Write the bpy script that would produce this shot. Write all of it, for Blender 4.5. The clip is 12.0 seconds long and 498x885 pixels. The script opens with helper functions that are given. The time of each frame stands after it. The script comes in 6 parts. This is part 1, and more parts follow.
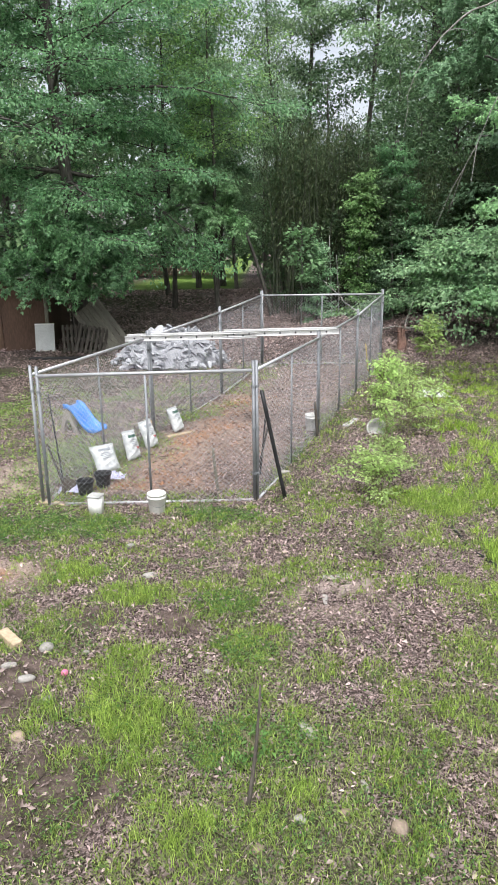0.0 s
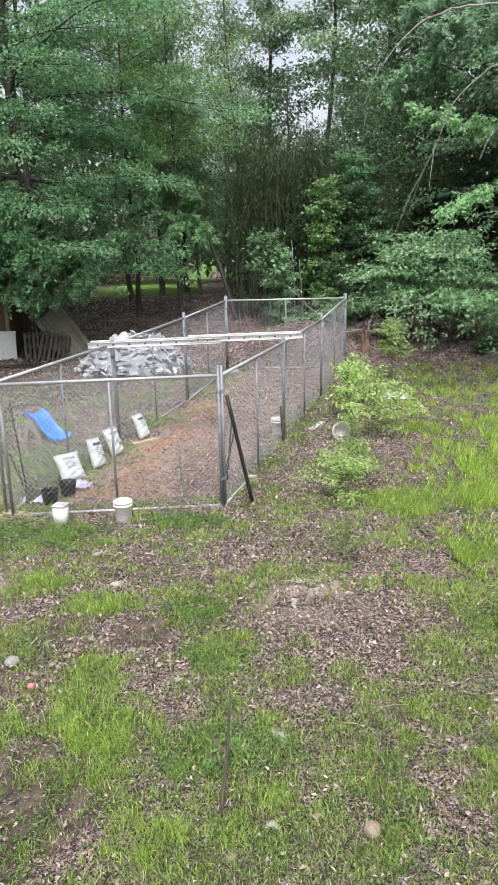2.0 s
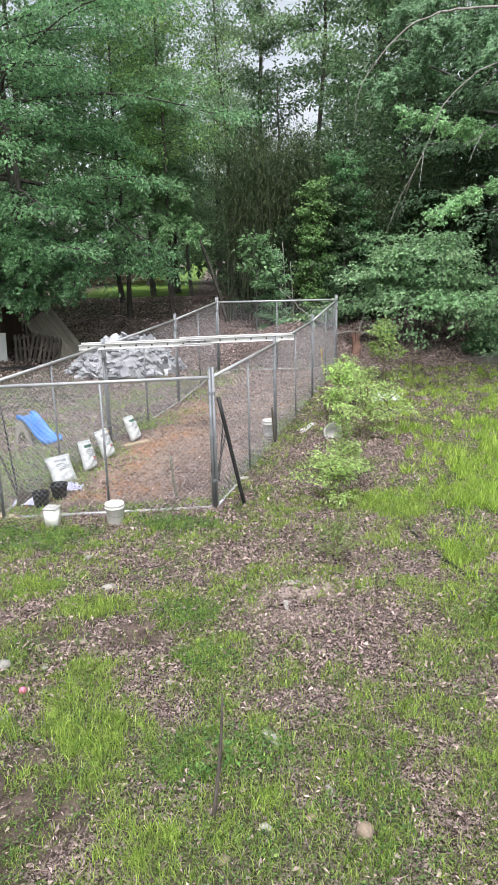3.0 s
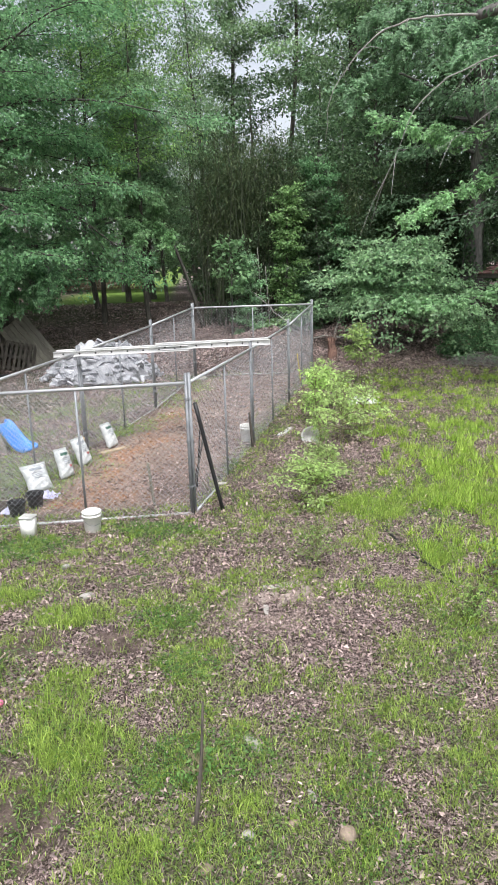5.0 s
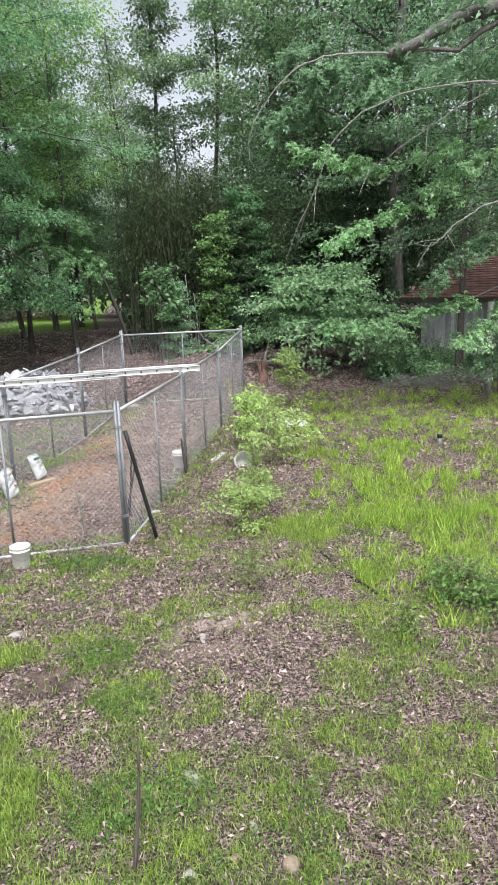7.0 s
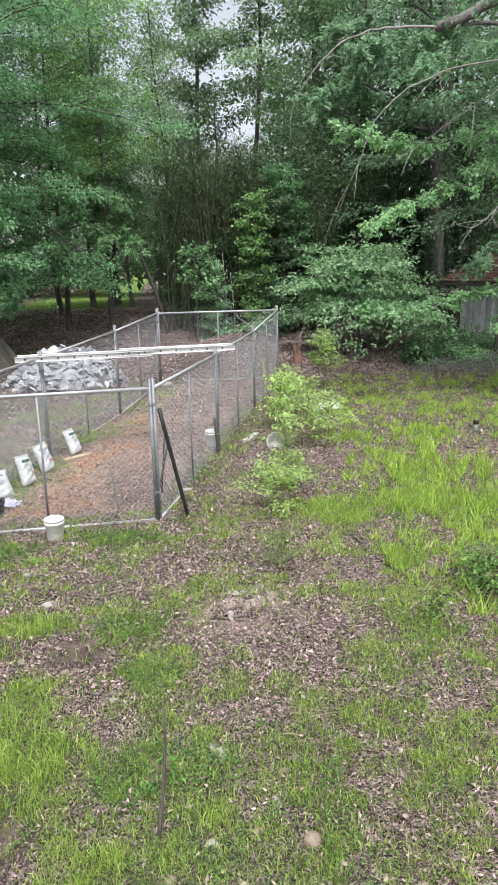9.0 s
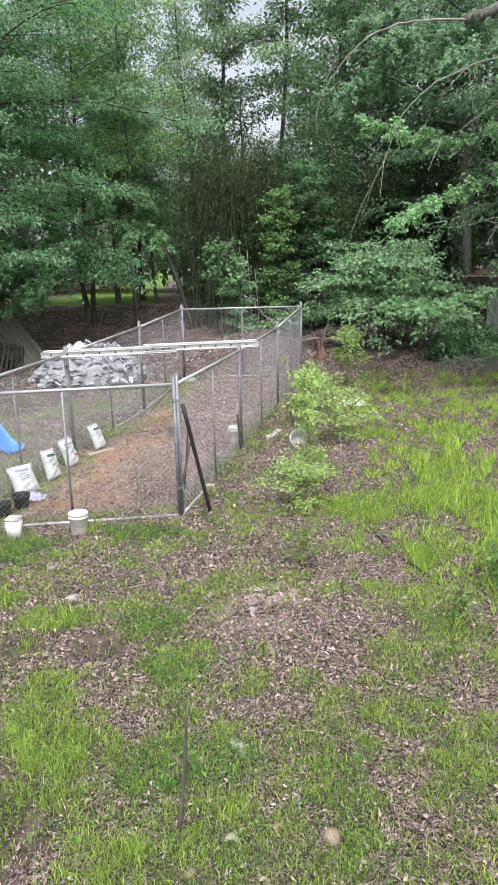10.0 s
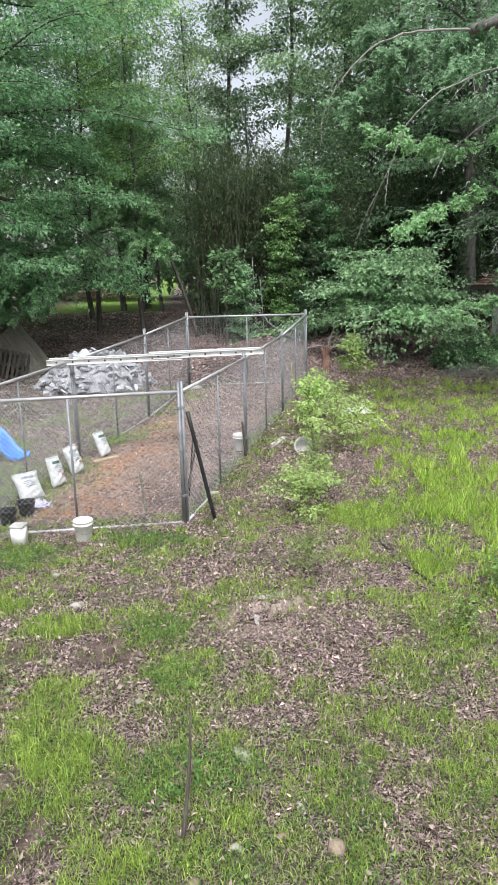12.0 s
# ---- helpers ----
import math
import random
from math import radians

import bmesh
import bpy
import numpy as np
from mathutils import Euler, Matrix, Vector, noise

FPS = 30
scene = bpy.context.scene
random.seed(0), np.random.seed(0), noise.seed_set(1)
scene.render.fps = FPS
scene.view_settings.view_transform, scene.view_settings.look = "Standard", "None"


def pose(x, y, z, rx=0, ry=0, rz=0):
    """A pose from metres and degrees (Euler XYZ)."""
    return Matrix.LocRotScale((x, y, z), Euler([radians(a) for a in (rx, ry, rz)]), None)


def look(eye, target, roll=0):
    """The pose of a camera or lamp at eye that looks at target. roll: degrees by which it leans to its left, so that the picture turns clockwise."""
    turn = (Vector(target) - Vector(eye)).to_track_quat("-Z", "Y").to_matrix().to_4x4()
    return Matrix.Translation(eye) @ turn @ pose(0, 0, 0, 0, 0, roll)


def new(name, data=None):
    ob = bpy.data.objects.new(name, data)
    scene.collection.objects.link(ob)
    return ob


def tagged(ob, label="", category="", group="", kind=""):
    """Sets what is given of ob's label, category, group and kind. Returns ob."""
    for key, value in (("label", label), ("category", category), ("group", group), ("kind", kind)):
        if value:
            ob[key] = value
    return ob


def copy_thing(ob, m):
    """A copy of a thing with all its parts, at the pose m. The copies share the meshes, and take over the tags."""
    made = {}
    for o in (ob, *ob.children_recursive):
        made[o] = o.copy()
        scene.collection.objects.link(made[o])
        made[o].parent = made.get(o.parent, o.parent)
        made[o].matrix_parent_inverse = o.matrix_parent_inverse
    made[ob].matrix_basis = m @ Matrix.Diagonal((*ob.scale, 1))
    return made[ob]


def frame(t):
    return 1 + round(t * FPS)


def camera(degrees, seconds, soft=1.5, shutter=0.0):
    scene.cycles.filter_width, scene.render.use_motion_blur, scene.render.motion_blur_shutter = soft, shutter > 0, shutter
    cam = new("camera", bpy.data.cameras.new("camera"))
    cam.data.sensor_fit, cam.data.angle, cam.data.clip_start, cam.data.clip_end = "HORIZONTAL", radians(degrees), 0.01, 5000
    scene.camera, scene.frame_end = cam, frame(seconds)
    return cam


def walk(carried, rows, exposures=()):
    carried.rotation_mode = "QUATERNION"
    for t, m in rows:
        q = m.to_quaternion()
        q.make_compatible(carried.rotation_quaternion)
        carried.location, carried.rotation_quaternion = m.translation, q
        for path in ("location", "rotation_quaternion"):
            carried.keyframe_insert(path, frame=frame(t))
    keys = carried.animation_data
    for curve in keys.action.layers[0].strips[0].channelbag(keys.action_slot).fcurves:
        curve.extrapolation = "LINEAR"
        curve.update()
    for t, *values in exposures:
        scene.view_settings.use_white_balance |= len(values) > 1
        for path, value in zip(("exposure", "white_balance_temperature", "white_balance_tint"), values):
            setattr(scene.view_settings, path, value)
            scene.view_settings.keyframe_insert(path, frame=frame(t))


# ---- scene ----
cam = camera(40.6, 12.0, soft=0.8)
PATH = [
    (0, (0.156, 1.691, 3.151), (0.121, 3.614, 2.604), -0.8),
    (0.5, (0.158, 1.694, 3.153), (0.13, 3.618, 2.608), -0.8),
    (1, (0.164, 1.697, 3.155), (0.164, 3.622, 2.613), -0.9),
    (1.5, (0.167, 1.7, 3.153), (0.215, 3.626, 2.616), -1.2),
    (2, (0.171, 1.704, 3.146), (0.233, 3.63, 2.612), -1.2),
    (2.5, (0.167, 1.7, 3.156), (0.248, 3.626, 2.622), -1.2),
    (3, (0.171, 1.701, 3.154), (0.258, 3.627, 2.623), -1.2),
    (5, (0.182, 1.709, 3.15), (0.334, 3.635, 2.632), -1.6),
    (5.5, (0.188, 1.707, 3.154), (0.347, 3.633, 2.639), -1.7),
    (6, (0.191, 1.709, 3.152), (0.358, 3.637, 2.646), -1.6),
    (6.5, (0.205, 1.712, 3.156), (0.456, 3.638, 2.678), -1.8),
    (7, (0.218, 1.717, 3.152), (0.566, 3.634, 2.7), -2.1),
    (7.2, (0.219, 1.717, 3.153), (0.595, 3.63, 2.707), -2.1),
    (8.8, (0.218, 1.718, 3.139), (0.506, 3.633, 2.642), -1.3),
    (9, (0.212, 1.719, 3.137), (0.462, 3.639, 2.634), -1.2),
    (9.5, (0.209, 1.721, 3.132), (0.411, 3.643, 2.619), -1.3),
    (10, (0.211, 1.718, 3.138), (0.393, 3.643, 2.626), -1.2),
    (10.5, (0.209, 1.719, 3.136), (0.36, 3.648, 2.633), -1.4),
    (11, (0.213, 1.725, 3.127), (0.346, 3.658, 2.631), -1.5),
    (11.5, (0.212, 1.724, 3.133), (0.368, 3.656, 2.64), -1.4),
    (12, (0.21, 1.717, 3.139), (0.379, 3.648, 2.649), -1.2),
]
walk(cam, [(t, look(eye, target, roll)) for t, eye, target, roll in PATH])

# ---- sky and light ----
SUN_EL, SUN_AZ = 60.0, 180.0
world = bpy.data.worlds.new("overcast_sky")
scene.world = world
world.use_nodes = True
wn, wl = world.node_tree.nodes, world.node_tree.links
wn.clear()
sky = wn.new("ShaderNodeTexSky")
sky.sky_type, sky.sun_disc = "NISHITA", False
sky.sun_elevation, sky.sun_rotation = radians(SUN_EL), radians(SUN_AZ)
sky.air_density, sky.dust_density, sky.ozone_density = 1.0, 4.0, 1.0
grey = wn.new("ShaderNodeHueSaturation")
grey.inputs["Saturation"].default_value = 0.36
grey.inputs["Value"].default_value = 1.0
back = wn.new("ShaderNodeBackground")
back.inputs["Strength"].default_value = 0.15
wout = wn.new("ShaderNodeOutputWorld")
wl.new(sky.outputs[0], grey.inputs["Color"])
wl.new(grey.outputs[0], back.inputs["Color"])
wl.new(back.outputs[0], wout.inputs["Surface"])
sun_data = bpy.data.lights.new("sun", "SUN")
sun_data.energy, sun_data.angle, sun_data.color = 2.0, radians(20), (0.985, 0.99, 1.0)
sun = new("sun", sun_data)
sun.matrix_world = look((0, 0, 30), (30 * math.sin(radians(SUN_AZ)) * -math.cos(radians(SUN_EL)),
                                     30 * math.cos(radians(SUN_AZ)) * -math.cos(radians(SUN_EL)),
                                     30 - 30 * math.sin(radians(SUN_EL))))
scene.view_settings.exposure = 0.73

# ---- materials ----


def mat(name, c1, c2, scale=4.0, rough=0.7, metal=0.0, bump=0.25, bscale=40.0, vary=0.0, island=False, spec=0.4, stretch=(1, 1, 1), fine=0.35):
    """A surface of two colours in soft patches, with fine grain, relief and a shift from piece to piece."""
    m = bpy.data.materials.new(name)
    m.use_nodes = True
    n, l = m.node_tree.nodes, m.node_tree.links
    p = n["Principled BSDF"]
    co, mp = n.new("ShaderNodeTexCoord"), n.new("ShaderNodeMapping")
    mp.inputs["Scale"].default_value = stretch
    l.new(co.outputs["Object"], mp.inputs["Vector"])
    big, small = n.new("ShaderNodeTexNoise"), n.new("ShaderNodeTexNoise")
    big.inputs["Scale"].default_value, big.inputs["Detail"].default_value = scale, 4
    small.inputs["Scale"].default_value, small.inputs["Detail"].default_value = bscale, 3
    for t in (big, small):
        l.new(mp.outputs[0], t.inputs["Vector"])
    ramp = n.new("ShaderNodeMapRange")
    ramp.inputs["From Min"].default_value, ramp.inputs["From Max"].default_value = 0.36, 0.64
    l.new(big.outputs["Fac"], ramp.inputs["Value"])
    mix = n.new("ShaderNodeMix")
    mix.data_type = "RGBA"
    mix.inputs["A"].default_value, mix.inputs["B"].default_value = (*c1, 1), (*c2, 1)
    l.new(ramp.outputs[0], mix.inputs["Factor"])
    hsv = n.new("ShaderNodeHueSaturation")
    l.new(mix.outputs["Result"], hsv.inputs["Color"])
    val = n.new("ShaderNodeMapRange")
    val.inputs["From Min"].default_value, val.inputs["From Max"].default_value = 0.3, 0.7
    val.inputs["To Min"].default_value, val.inputs["To Max"].default_value = 1 - fine, 1 + fine
    l.new(small.outputs["Fac"], val.inputs["Value"])
    if vary:
        rnd = n.new("ShaderNodeNewGeometry") if island else n.new("ShaderNodeObjectInfo")
        out = rnd.outputs["Random Per Island"] if island else rnd.outputs["Random"]
        sh = n.new("ShaderNodeMapRange")
        sh.inputs["To Min"].default_value, sh.inputs["To Max"].default_value = 1 - vary, 1 + vary
        l.new(out, sh.inputs["Value"])
        mul = n.new("ShaderNodeMath")
        mul.operation = "MULTIPLY"
        l.new(sh.outputs[0], mul.inputs[0]), l.new(val.outputs[0], mul.inputs[1])
        l.new(mul.outputs[0], hsv.inputs["Value"])
    else:
        l.new(val.outputs[0], hsv.inputs["Value"])
    l.new(hsv.outputs[0], p.inputs["Base Color"])
    p.inputs["Roughness"].default_value, p.inputs["Metallic"].default_value = rough, metal
    p.inputs["Specular IOR Level"].default_value = spec
    if bump:
        b = n.new("ShaderNodeBump")
        b.inputs["Strength"].default_value, b.inputs["Distance"].default_value = bump, 0.01
        l.new(small.outputs["Fac"], b.inputs["Height"]), l.new(b.outputs[0], p.inputs["Normal"])
    return m


def leaf_mat(name, c1, c2, through_share=0.35, gloss=0.5, patch=0.6, vary=0.4):
    """Leaves: two greens mixed leaf by leaf and in patches, light passing through them, a waxy sheen."""
    m = bpy.data.materials.new(name)
    m.use_nodes = True
    n, l = m.node_tree.nodes, m.node_tree.links
    p, out = n["Principled BSDF"], n["Material Output"]
    geo, co, big = n.new("ShaderNodeNewGeometry"), n.new("ShaderNodeTexCoord"), n.new("ShaderNodeTexNoise")
    big.inputs["Scale"].default_value = patch
    l.new(co.outputs["Object"], big.inputs["Vector"])
    add = n.new("ShaderNodeMath")
    add.operation = "ADD"
    l.new(geo.outputs["Random Per Island"], add.inputs[0]), l.new(big.outputs["Fac"], add.inputs[1])
    mr = n.new("ShaderNodeMapRange")
    mr.inputs["From Min"].default_value, mr.inputs["From Max"].default_value = 0.45, 1.5
    l.new(add.outputs[0], mr.inputs["Value"])
    mix = n.new("ShaderNodeMix")
    mix.data_type = "RGBA"
    mix.inputs["A"].default_value, mix.inputs["B"].default_value = (*c1, 1), (*c2, 1)
    l.new(mr.outputs[0], mix.inputs["Factor"])
    hsv = n.new("ShaderNodeHueSaturation")
    var = n.new("ShaderNodeMapRange")
    var.inputs["To Min"].default_value, var.inputs["To Max"].default_value = 1 - vary, 1 + vary
    frac = n.new("ShaderNodeMath")
    frac.operation = "FRACT"
    ten = n.new("ShaderNodeMath")
    ten.operation = "MULTIPLY"
    ten.inputs[1].default_value = 13.7
    l.new(geo.outputs["Random Per Island"], ten.inputs[0]), l.new(ten.outputs[0], frac.inputs[0])
    info, whole, both = n.new("ShaderNodeObjectInfo"), n.new("ShaderNodeMapRange"), n.new("ShaderNodeMath")
    whole.inputs["To Min"].default_value, whole.inputs["To Max"].default_value = 0.75, 1.3
    both.operation = "MULTIPLY"
    l.new(info.outputs["Random"], whole.inputs["Value"])
    l.new(frac.outputs[0], var.inputs["Value"]), l.new(var.outputs[0], both.inputs[0])
    l.new(whole.outputs[0], both.inputs[1]), l.new(both.outputs[0], hsv.inputs["Value"])
    l.new(mix.outputs["Result"], hsv.inputs["Color"])
    l.new(hsv.outputs[0], p.inputs["Base Color"])
    p.inputs["Roughness"].default_value, p.inputs["Specular IOR Level"].default_value = 0.42, gloss
    tr, ms = n.new("ShaderNodeBsdfTranslucent"), n.new("ShaderNodeMixShader")
    l.new(hsv.outputs[0], tr.inputs["Color"])
    ms.inputs[0].default_value = through_share
    l.new(p.outputs[0], ms.inputs[1]), l.new(tr.outputs[0], ms.inputs[2]), l.new(ms.outputs[0], out.inputs["Surface"])
    return m


STEEL = mat("galvanized_steel", (0.27, 0.28, 0.30), (0.20, 0.21, 0.225), 6, 0.55, 0.3, 0.1, 120, vary=0.12, fine=0.12)
RAIL = mat("bright_galvanized_rail", (0.52, 0.53, 0.55), (0.43, 0.44, 0.46), 6, 0.45, 0.4, 0.1, 120, vary=0.08, fine=0.12)
WIRE = mat("galvanized_wire", (0.46, 0.47, 0.50), (0.37, 0.38, 0.41), 3, 0.45, 0.35, 0, 60, fine=0.1)
ALU = mat("dull_aluminium", (0.72, 0.72, 0.72), (0.60, 0.60, 0.60), 5, 0.5, 0.55, 0.05, 80, fine=0.12)
DARK = mat("black_plastic", (0.012, 0.012, 0.014), (0.022, 0.022, 0.024), 8, 0.5, 0, 0.1, 60, fine=0.3)
WHITE = mat("white_plastic", (0.84, 0.83, 0.81), (0.78, 0.77, 0.74), 7, 0.4, 0, 0.06, 50, fine=0.08)
CLOUDY = mat("cloudy_plastic", (0.46, 0.46, 0.45), (0.36, 0.355, 0.34), 9, 0.45, 0, 0.08, 40, fine=0.15)
BLUE = mat("faded_blue_plastic", (0.045, 0.19, 0.58), (0.065, 0.24, 0.66), 5, 0.35, 0, 0.05, 40, fine=0.1)
BEIGE = mat("beige_plastic", (0.30, 0.27, 0.235), (0.23, 0.21, 0.18), 6, 0.5, 0, 0.1, 40, fine=0.15)
BAG = mat("white_woven_bag", (0.56, 0.57, 0.57), (0.44, 0.46, 0.47), 14, 0.5, 0, 0.5, 30, fine=0.14)
GREENPRINT = mat("dark_green_print", (0.05, 0.13, 0.09), (0.03, 0.07, 0.06), 20, 0.5, 0, 0.1, 50)
REDPRINT = mat("red_print", (0.34, 0.08, 0.075), (0.25, 0.06, 0.06), 20, 0.5, 0, 0.1, 50)
GREYPRINT = mat("grey_print", (0.22, 0.24, 0.27), (0.3, 0.32, 0.34), 20, 0.5, 0, 0.1, 50)
CLOTH = mat("pale_violet_cloth", (0.52, 0.52, 0.68), (0.42, 0.42, 0.6), 9, 0.85, 0, 0.4, 60)
CONCRETE = mat("broken_concrete", (0.40, 0.405, 0.435), (0.27, 0.275, 0.30), 5, 0.9, 0, 0.7, 45, vary=0.28, fine=0.25)
EARTH = mat("dug_red_earth", (0.30, 0.15, 0.08), (0.20, 0.115, 0.07), 3, 0.95, 0, 0.4, 40, vary=0.35, island=True, fine=0.3)
DRYEARTH = mat("crusted_dry_earth", (0.34, 0.28, 0.245), (0.22, 0.175, 0.15), 9, 0.95, 0, 0.9, 60, vary=0.15, fine=0.3)
STONE = mat("field_stone", (0.30, 0.23, 0.175), (0.24, 0.19, 0.15), 9, 0.85, 0, 0.4, 60, vary=0.25, fine=0.2)
PALESTONE = mat("pale_stone", (0.36, 0.345, 0.32), (0.26, 0.245, 0.225), 9, 0.85, 0, 0.4, 60, vary=0.2, fine=0.2)
BARK = mat("grey_brown_bark", (0.068, 0.062, 0.054), (0.115, 0.106, 0.095), 3, 0.95, 0, 0.9, 22, stretch=(1, 1, 0.22), vary=0.2, fine=0.45)
PALEBARK = mat("pale_grey_bark", (0.155, 0.148, 0.14), (0.10, 0.095, 0.088), 3, 0.95, 0, 0.8, 22, stretch=(1, 1, 0.22), vary=0.15, fine=0.35)
DEADWOOD = mat("bleached_dead_wood", (0.31, 0.30, 0.285), (0.22, 0.21, 0.195), 4, 0.9, 0, 0.5, 40, fine=0.3)
TWIG = mat("brown_twig", (0.13, 0.08, 0.05), (0.20, 0.13, 0.09), 8, 0.9, 0, 0.4, 60, fine=0.3)
PLY = mat("weathered_plywood", (0.12, 0.072, 0.052), (0.085, 0.052, 0.04), 1.2, 0.85, 0, 0.3, 30, stretch=(1, 1, 0.3), vary=0.1, fine=0.2)
GREYWOOD = mat("grey_weathered_wood", (0.58, 0.575, 0.61), (0.38, 0.375, 0.40), 2, 0.9, 0, 0.7, 26, stretch=(3, 3, 0.35), vary=0.25, fine=0.35)
OLDWOOD = mat("grey_green_old_wood", (0.20, 0.19, 0.155), (0.135, 0.125, 0.105), 2, 0.9, 0, 0.7, 26, stretch=(3, 3, 0.35), vary=0.2, fine=0.35)
BROWNWOOD = mat("dark_weathered_wood", (0.095, 0.082, 0.07), (0.065, 0.056, 0.048), 2, 0.9, 0, 0.6, 26, stretch=(3, 3, 0.4), vary=0.25, fine=0.35)
RAWWOOD = mat("raw_pine", (0.46, 0.36, 0.25), (0.36, 0.28, 0.19), 3, 0.8, 0, 0.4, 30, stretch=(1, 1, 0.4), vary=0.12, fine=0.2)
ROOFTIN = mat("dull_grey_roofing", (0.16, 0.17, 0.18), (0.10, 0.105, 0.11), 2, 0.6, 0.2, 0.3, 30, fine=0.25)
SHINGLE = mat("faded_red_shingle", (0.24, 0.125, 0.115), (0.16, 0.085, 0.08), 3, 0.9, 0, 0.7, 60, vary=0.22, fine=0.3)
WHITEPAINT = mat("dirty_white_paint", (0.60, 0.62, 0.62), (0.52, 0.53, 0.53), 2, 0.6, 0, 0.1, 40, fine=0.12)
RUST = mat("splintered_wood", (0.20, 0.115, 0.09), (0.12, 0.072, 0.058), 6, 0.9, 0, 0.4, 40, vary=0.2)
YELLOW = mat("yellow_fibreglass", (0.70, 0.52, 0.05), (0.6, 0.42, 0.05), 9, 0.5, 0, 0.05, 40, fine=0.1)
PINK = mat("pink_rubber", (0.75, 0.22, 0.38), (0.65, 0.18, 0.3), 20, 0.5, 0, 0.05, 60, fine=0.1)
LOGWOOD = mat("cut_log_ends", (0.42, 0.30, 0.22), (0.32, 0.21, 0.15), 6, 0.9, 0, 0.3, 40, vary=0.3)

FRESHLEAF = leaf_mat("yellow_green_tree_leaves", (0.20, 0.38, 0.11), (0.37, 0.56, 0.21), 0.65)
IVYLEAF = leaf_mat("yellow_green_ivy_leaves", (0.085, 0.175, 0.06), (0.19, 0.31, 0.115), 0.4)
TREELEAF = leaf_mat("broad_tree_leaves", (0.088, 0.20, 0.098), (0.21, 0.39, 0.185), 0.58)
WOODLEAF = leaf_mat("woodland_leaves", (0.062, 0.118, 0.062), (0.13, 0.215, 0.10), 0.48)
AIRYLEAF = leaf_mat("high_crown_leaves", (0.16, 0.27, 0.145), (0.29, 0.42, 0.215), 0.6)
LIGHTLEAF = leaf_mat("fresh_light_leaves", (0.14, 0.265, 0.14), (0.27, 0.43, 0.25), 0.5)
BUSHLEAF = leaf_mat("blue_green_bush_leaves", (0.19, 0.35, 0.185), (0.40, 0.59, 0.325), 0.5)
SAPLEAF = leaf_mat("yellow_green_sapling_leaves", (0.40, 0.56, 0.20), (0.60, 0.76, 0.34), 0.66, 0.15)
SPRAYLEAF = leaf_mat("sunlit_spray_leaves", (0.175, 0.34, 0.155), (0.31, 0.50, 0.25), 0.5)
SAPSTEM = mat("pale_green_brown_stem", (0.16, 0.15, 0.08), (0.22, 0.20, 0.12), 6, 0.8, 0, 0.2, 60, fine=0.2)
BAMBOOLEAF = leaf_mat("bamboo_leaves", (0.06, 0.1, 0.048), (0.155, 0.2, 0.092), 0.4, 0.3)
GRASSLEAF = leaf_mat("grass_blades", (0.15, 0.24, 0.05), (0.39, 0.48, 0.15), 0.45, 0.3, 1.2, 0.4)
CLUMPLEAF = leaf_mat("clump_grass_blades", (0.15, 0.25, 0.045), (0.38, 0.48, 0.125), 0.5, 0.25, 1.4, 0.4)
LUSHLEAF = leaf_mat("lush_grass_blades", (0.22, 0.37, 0.055), (0.50, 0.62, 0.16), 0.5, 0.3, 0.9, 0.45)
WEEDLEAF = leaf_mat("low_weed_leaves", (0.13, 0.26, 0.065), (0.37, 0.50, 0.16), 0.5, 0.3, 1.5, 0.4)
MATLEAF = leaf_mat("clover_leaves", (0.085, 0.20, 0.05), (0.21, 0.37, 0.105), 0.45, 0.3, 1.5, 0.4)
LITTER = leaf_mat("dry_fallen_leaves", (0.12, 0.087, 0.08), (0.63, 0.488, 0.47), 0.2, 0.3, 2.5, 0.45)
PALELITTER = leaf_mat("pale_curled_leaves", (0.18, 0.133, 0.12), (0.45, 0.355, 0.333), 0.2, 0.3, 2.5, 0.4)
STRAW = leaf_mat("dry_straw", (0.22, 0.18, 0.09), (0.52, 0.45, 0.27), 0.3, 0.3, 2.0, 0.5)
STALK = mat("bamboo_stalk", (0.03, 0.042, 0.022), (0.06, 0.07, 0.04), 2, 0.6, 0, 0.2, 20, vary=0.3, fine=0.3)

# ---- mesh tools ----


def part(name, bm, material, parent=None, label="", smooth=False):
    """Links a bmesh as one mesh object, under a thing if one is given."""
    me = bpy.data.meshes.new(name)
    bm.to_mesh(me)
    bm.free()
    me.materials.append(material)
    if smooth:
        me.polygons.foreach_set("use_smooth", [True] * len(me.polygons))
    ob = new(name, me)
    if parent:
        ob.parent = parent
    if label:
        tagged(ob, label)
    return ob


def thing(name, m, label, category, group="", kind=""):
    ob = new(name)
    ob.empty_display_size = 0.1
    ob.matrix_world = m
    return tagged(ob, label, category, group, kind)


def box(size, at=(0, 0, 0), turn=(0, 0, 0), bevel=0.0, bm=None):
    b = bm or bmesh.new()
    m = pose(*at, *turn) @ Matrix.Diagonal((*size, 1))
    made = bmesh.ops.create_cube(b, size=1, matrix=m)
    if bevel:
        edges = list({e for v in made["verts"] for e in v.link_edges})
        bmesh.ops.bevel(b, geom=edges, offset=bevel, segments=1, affect="EDGES")
    return b


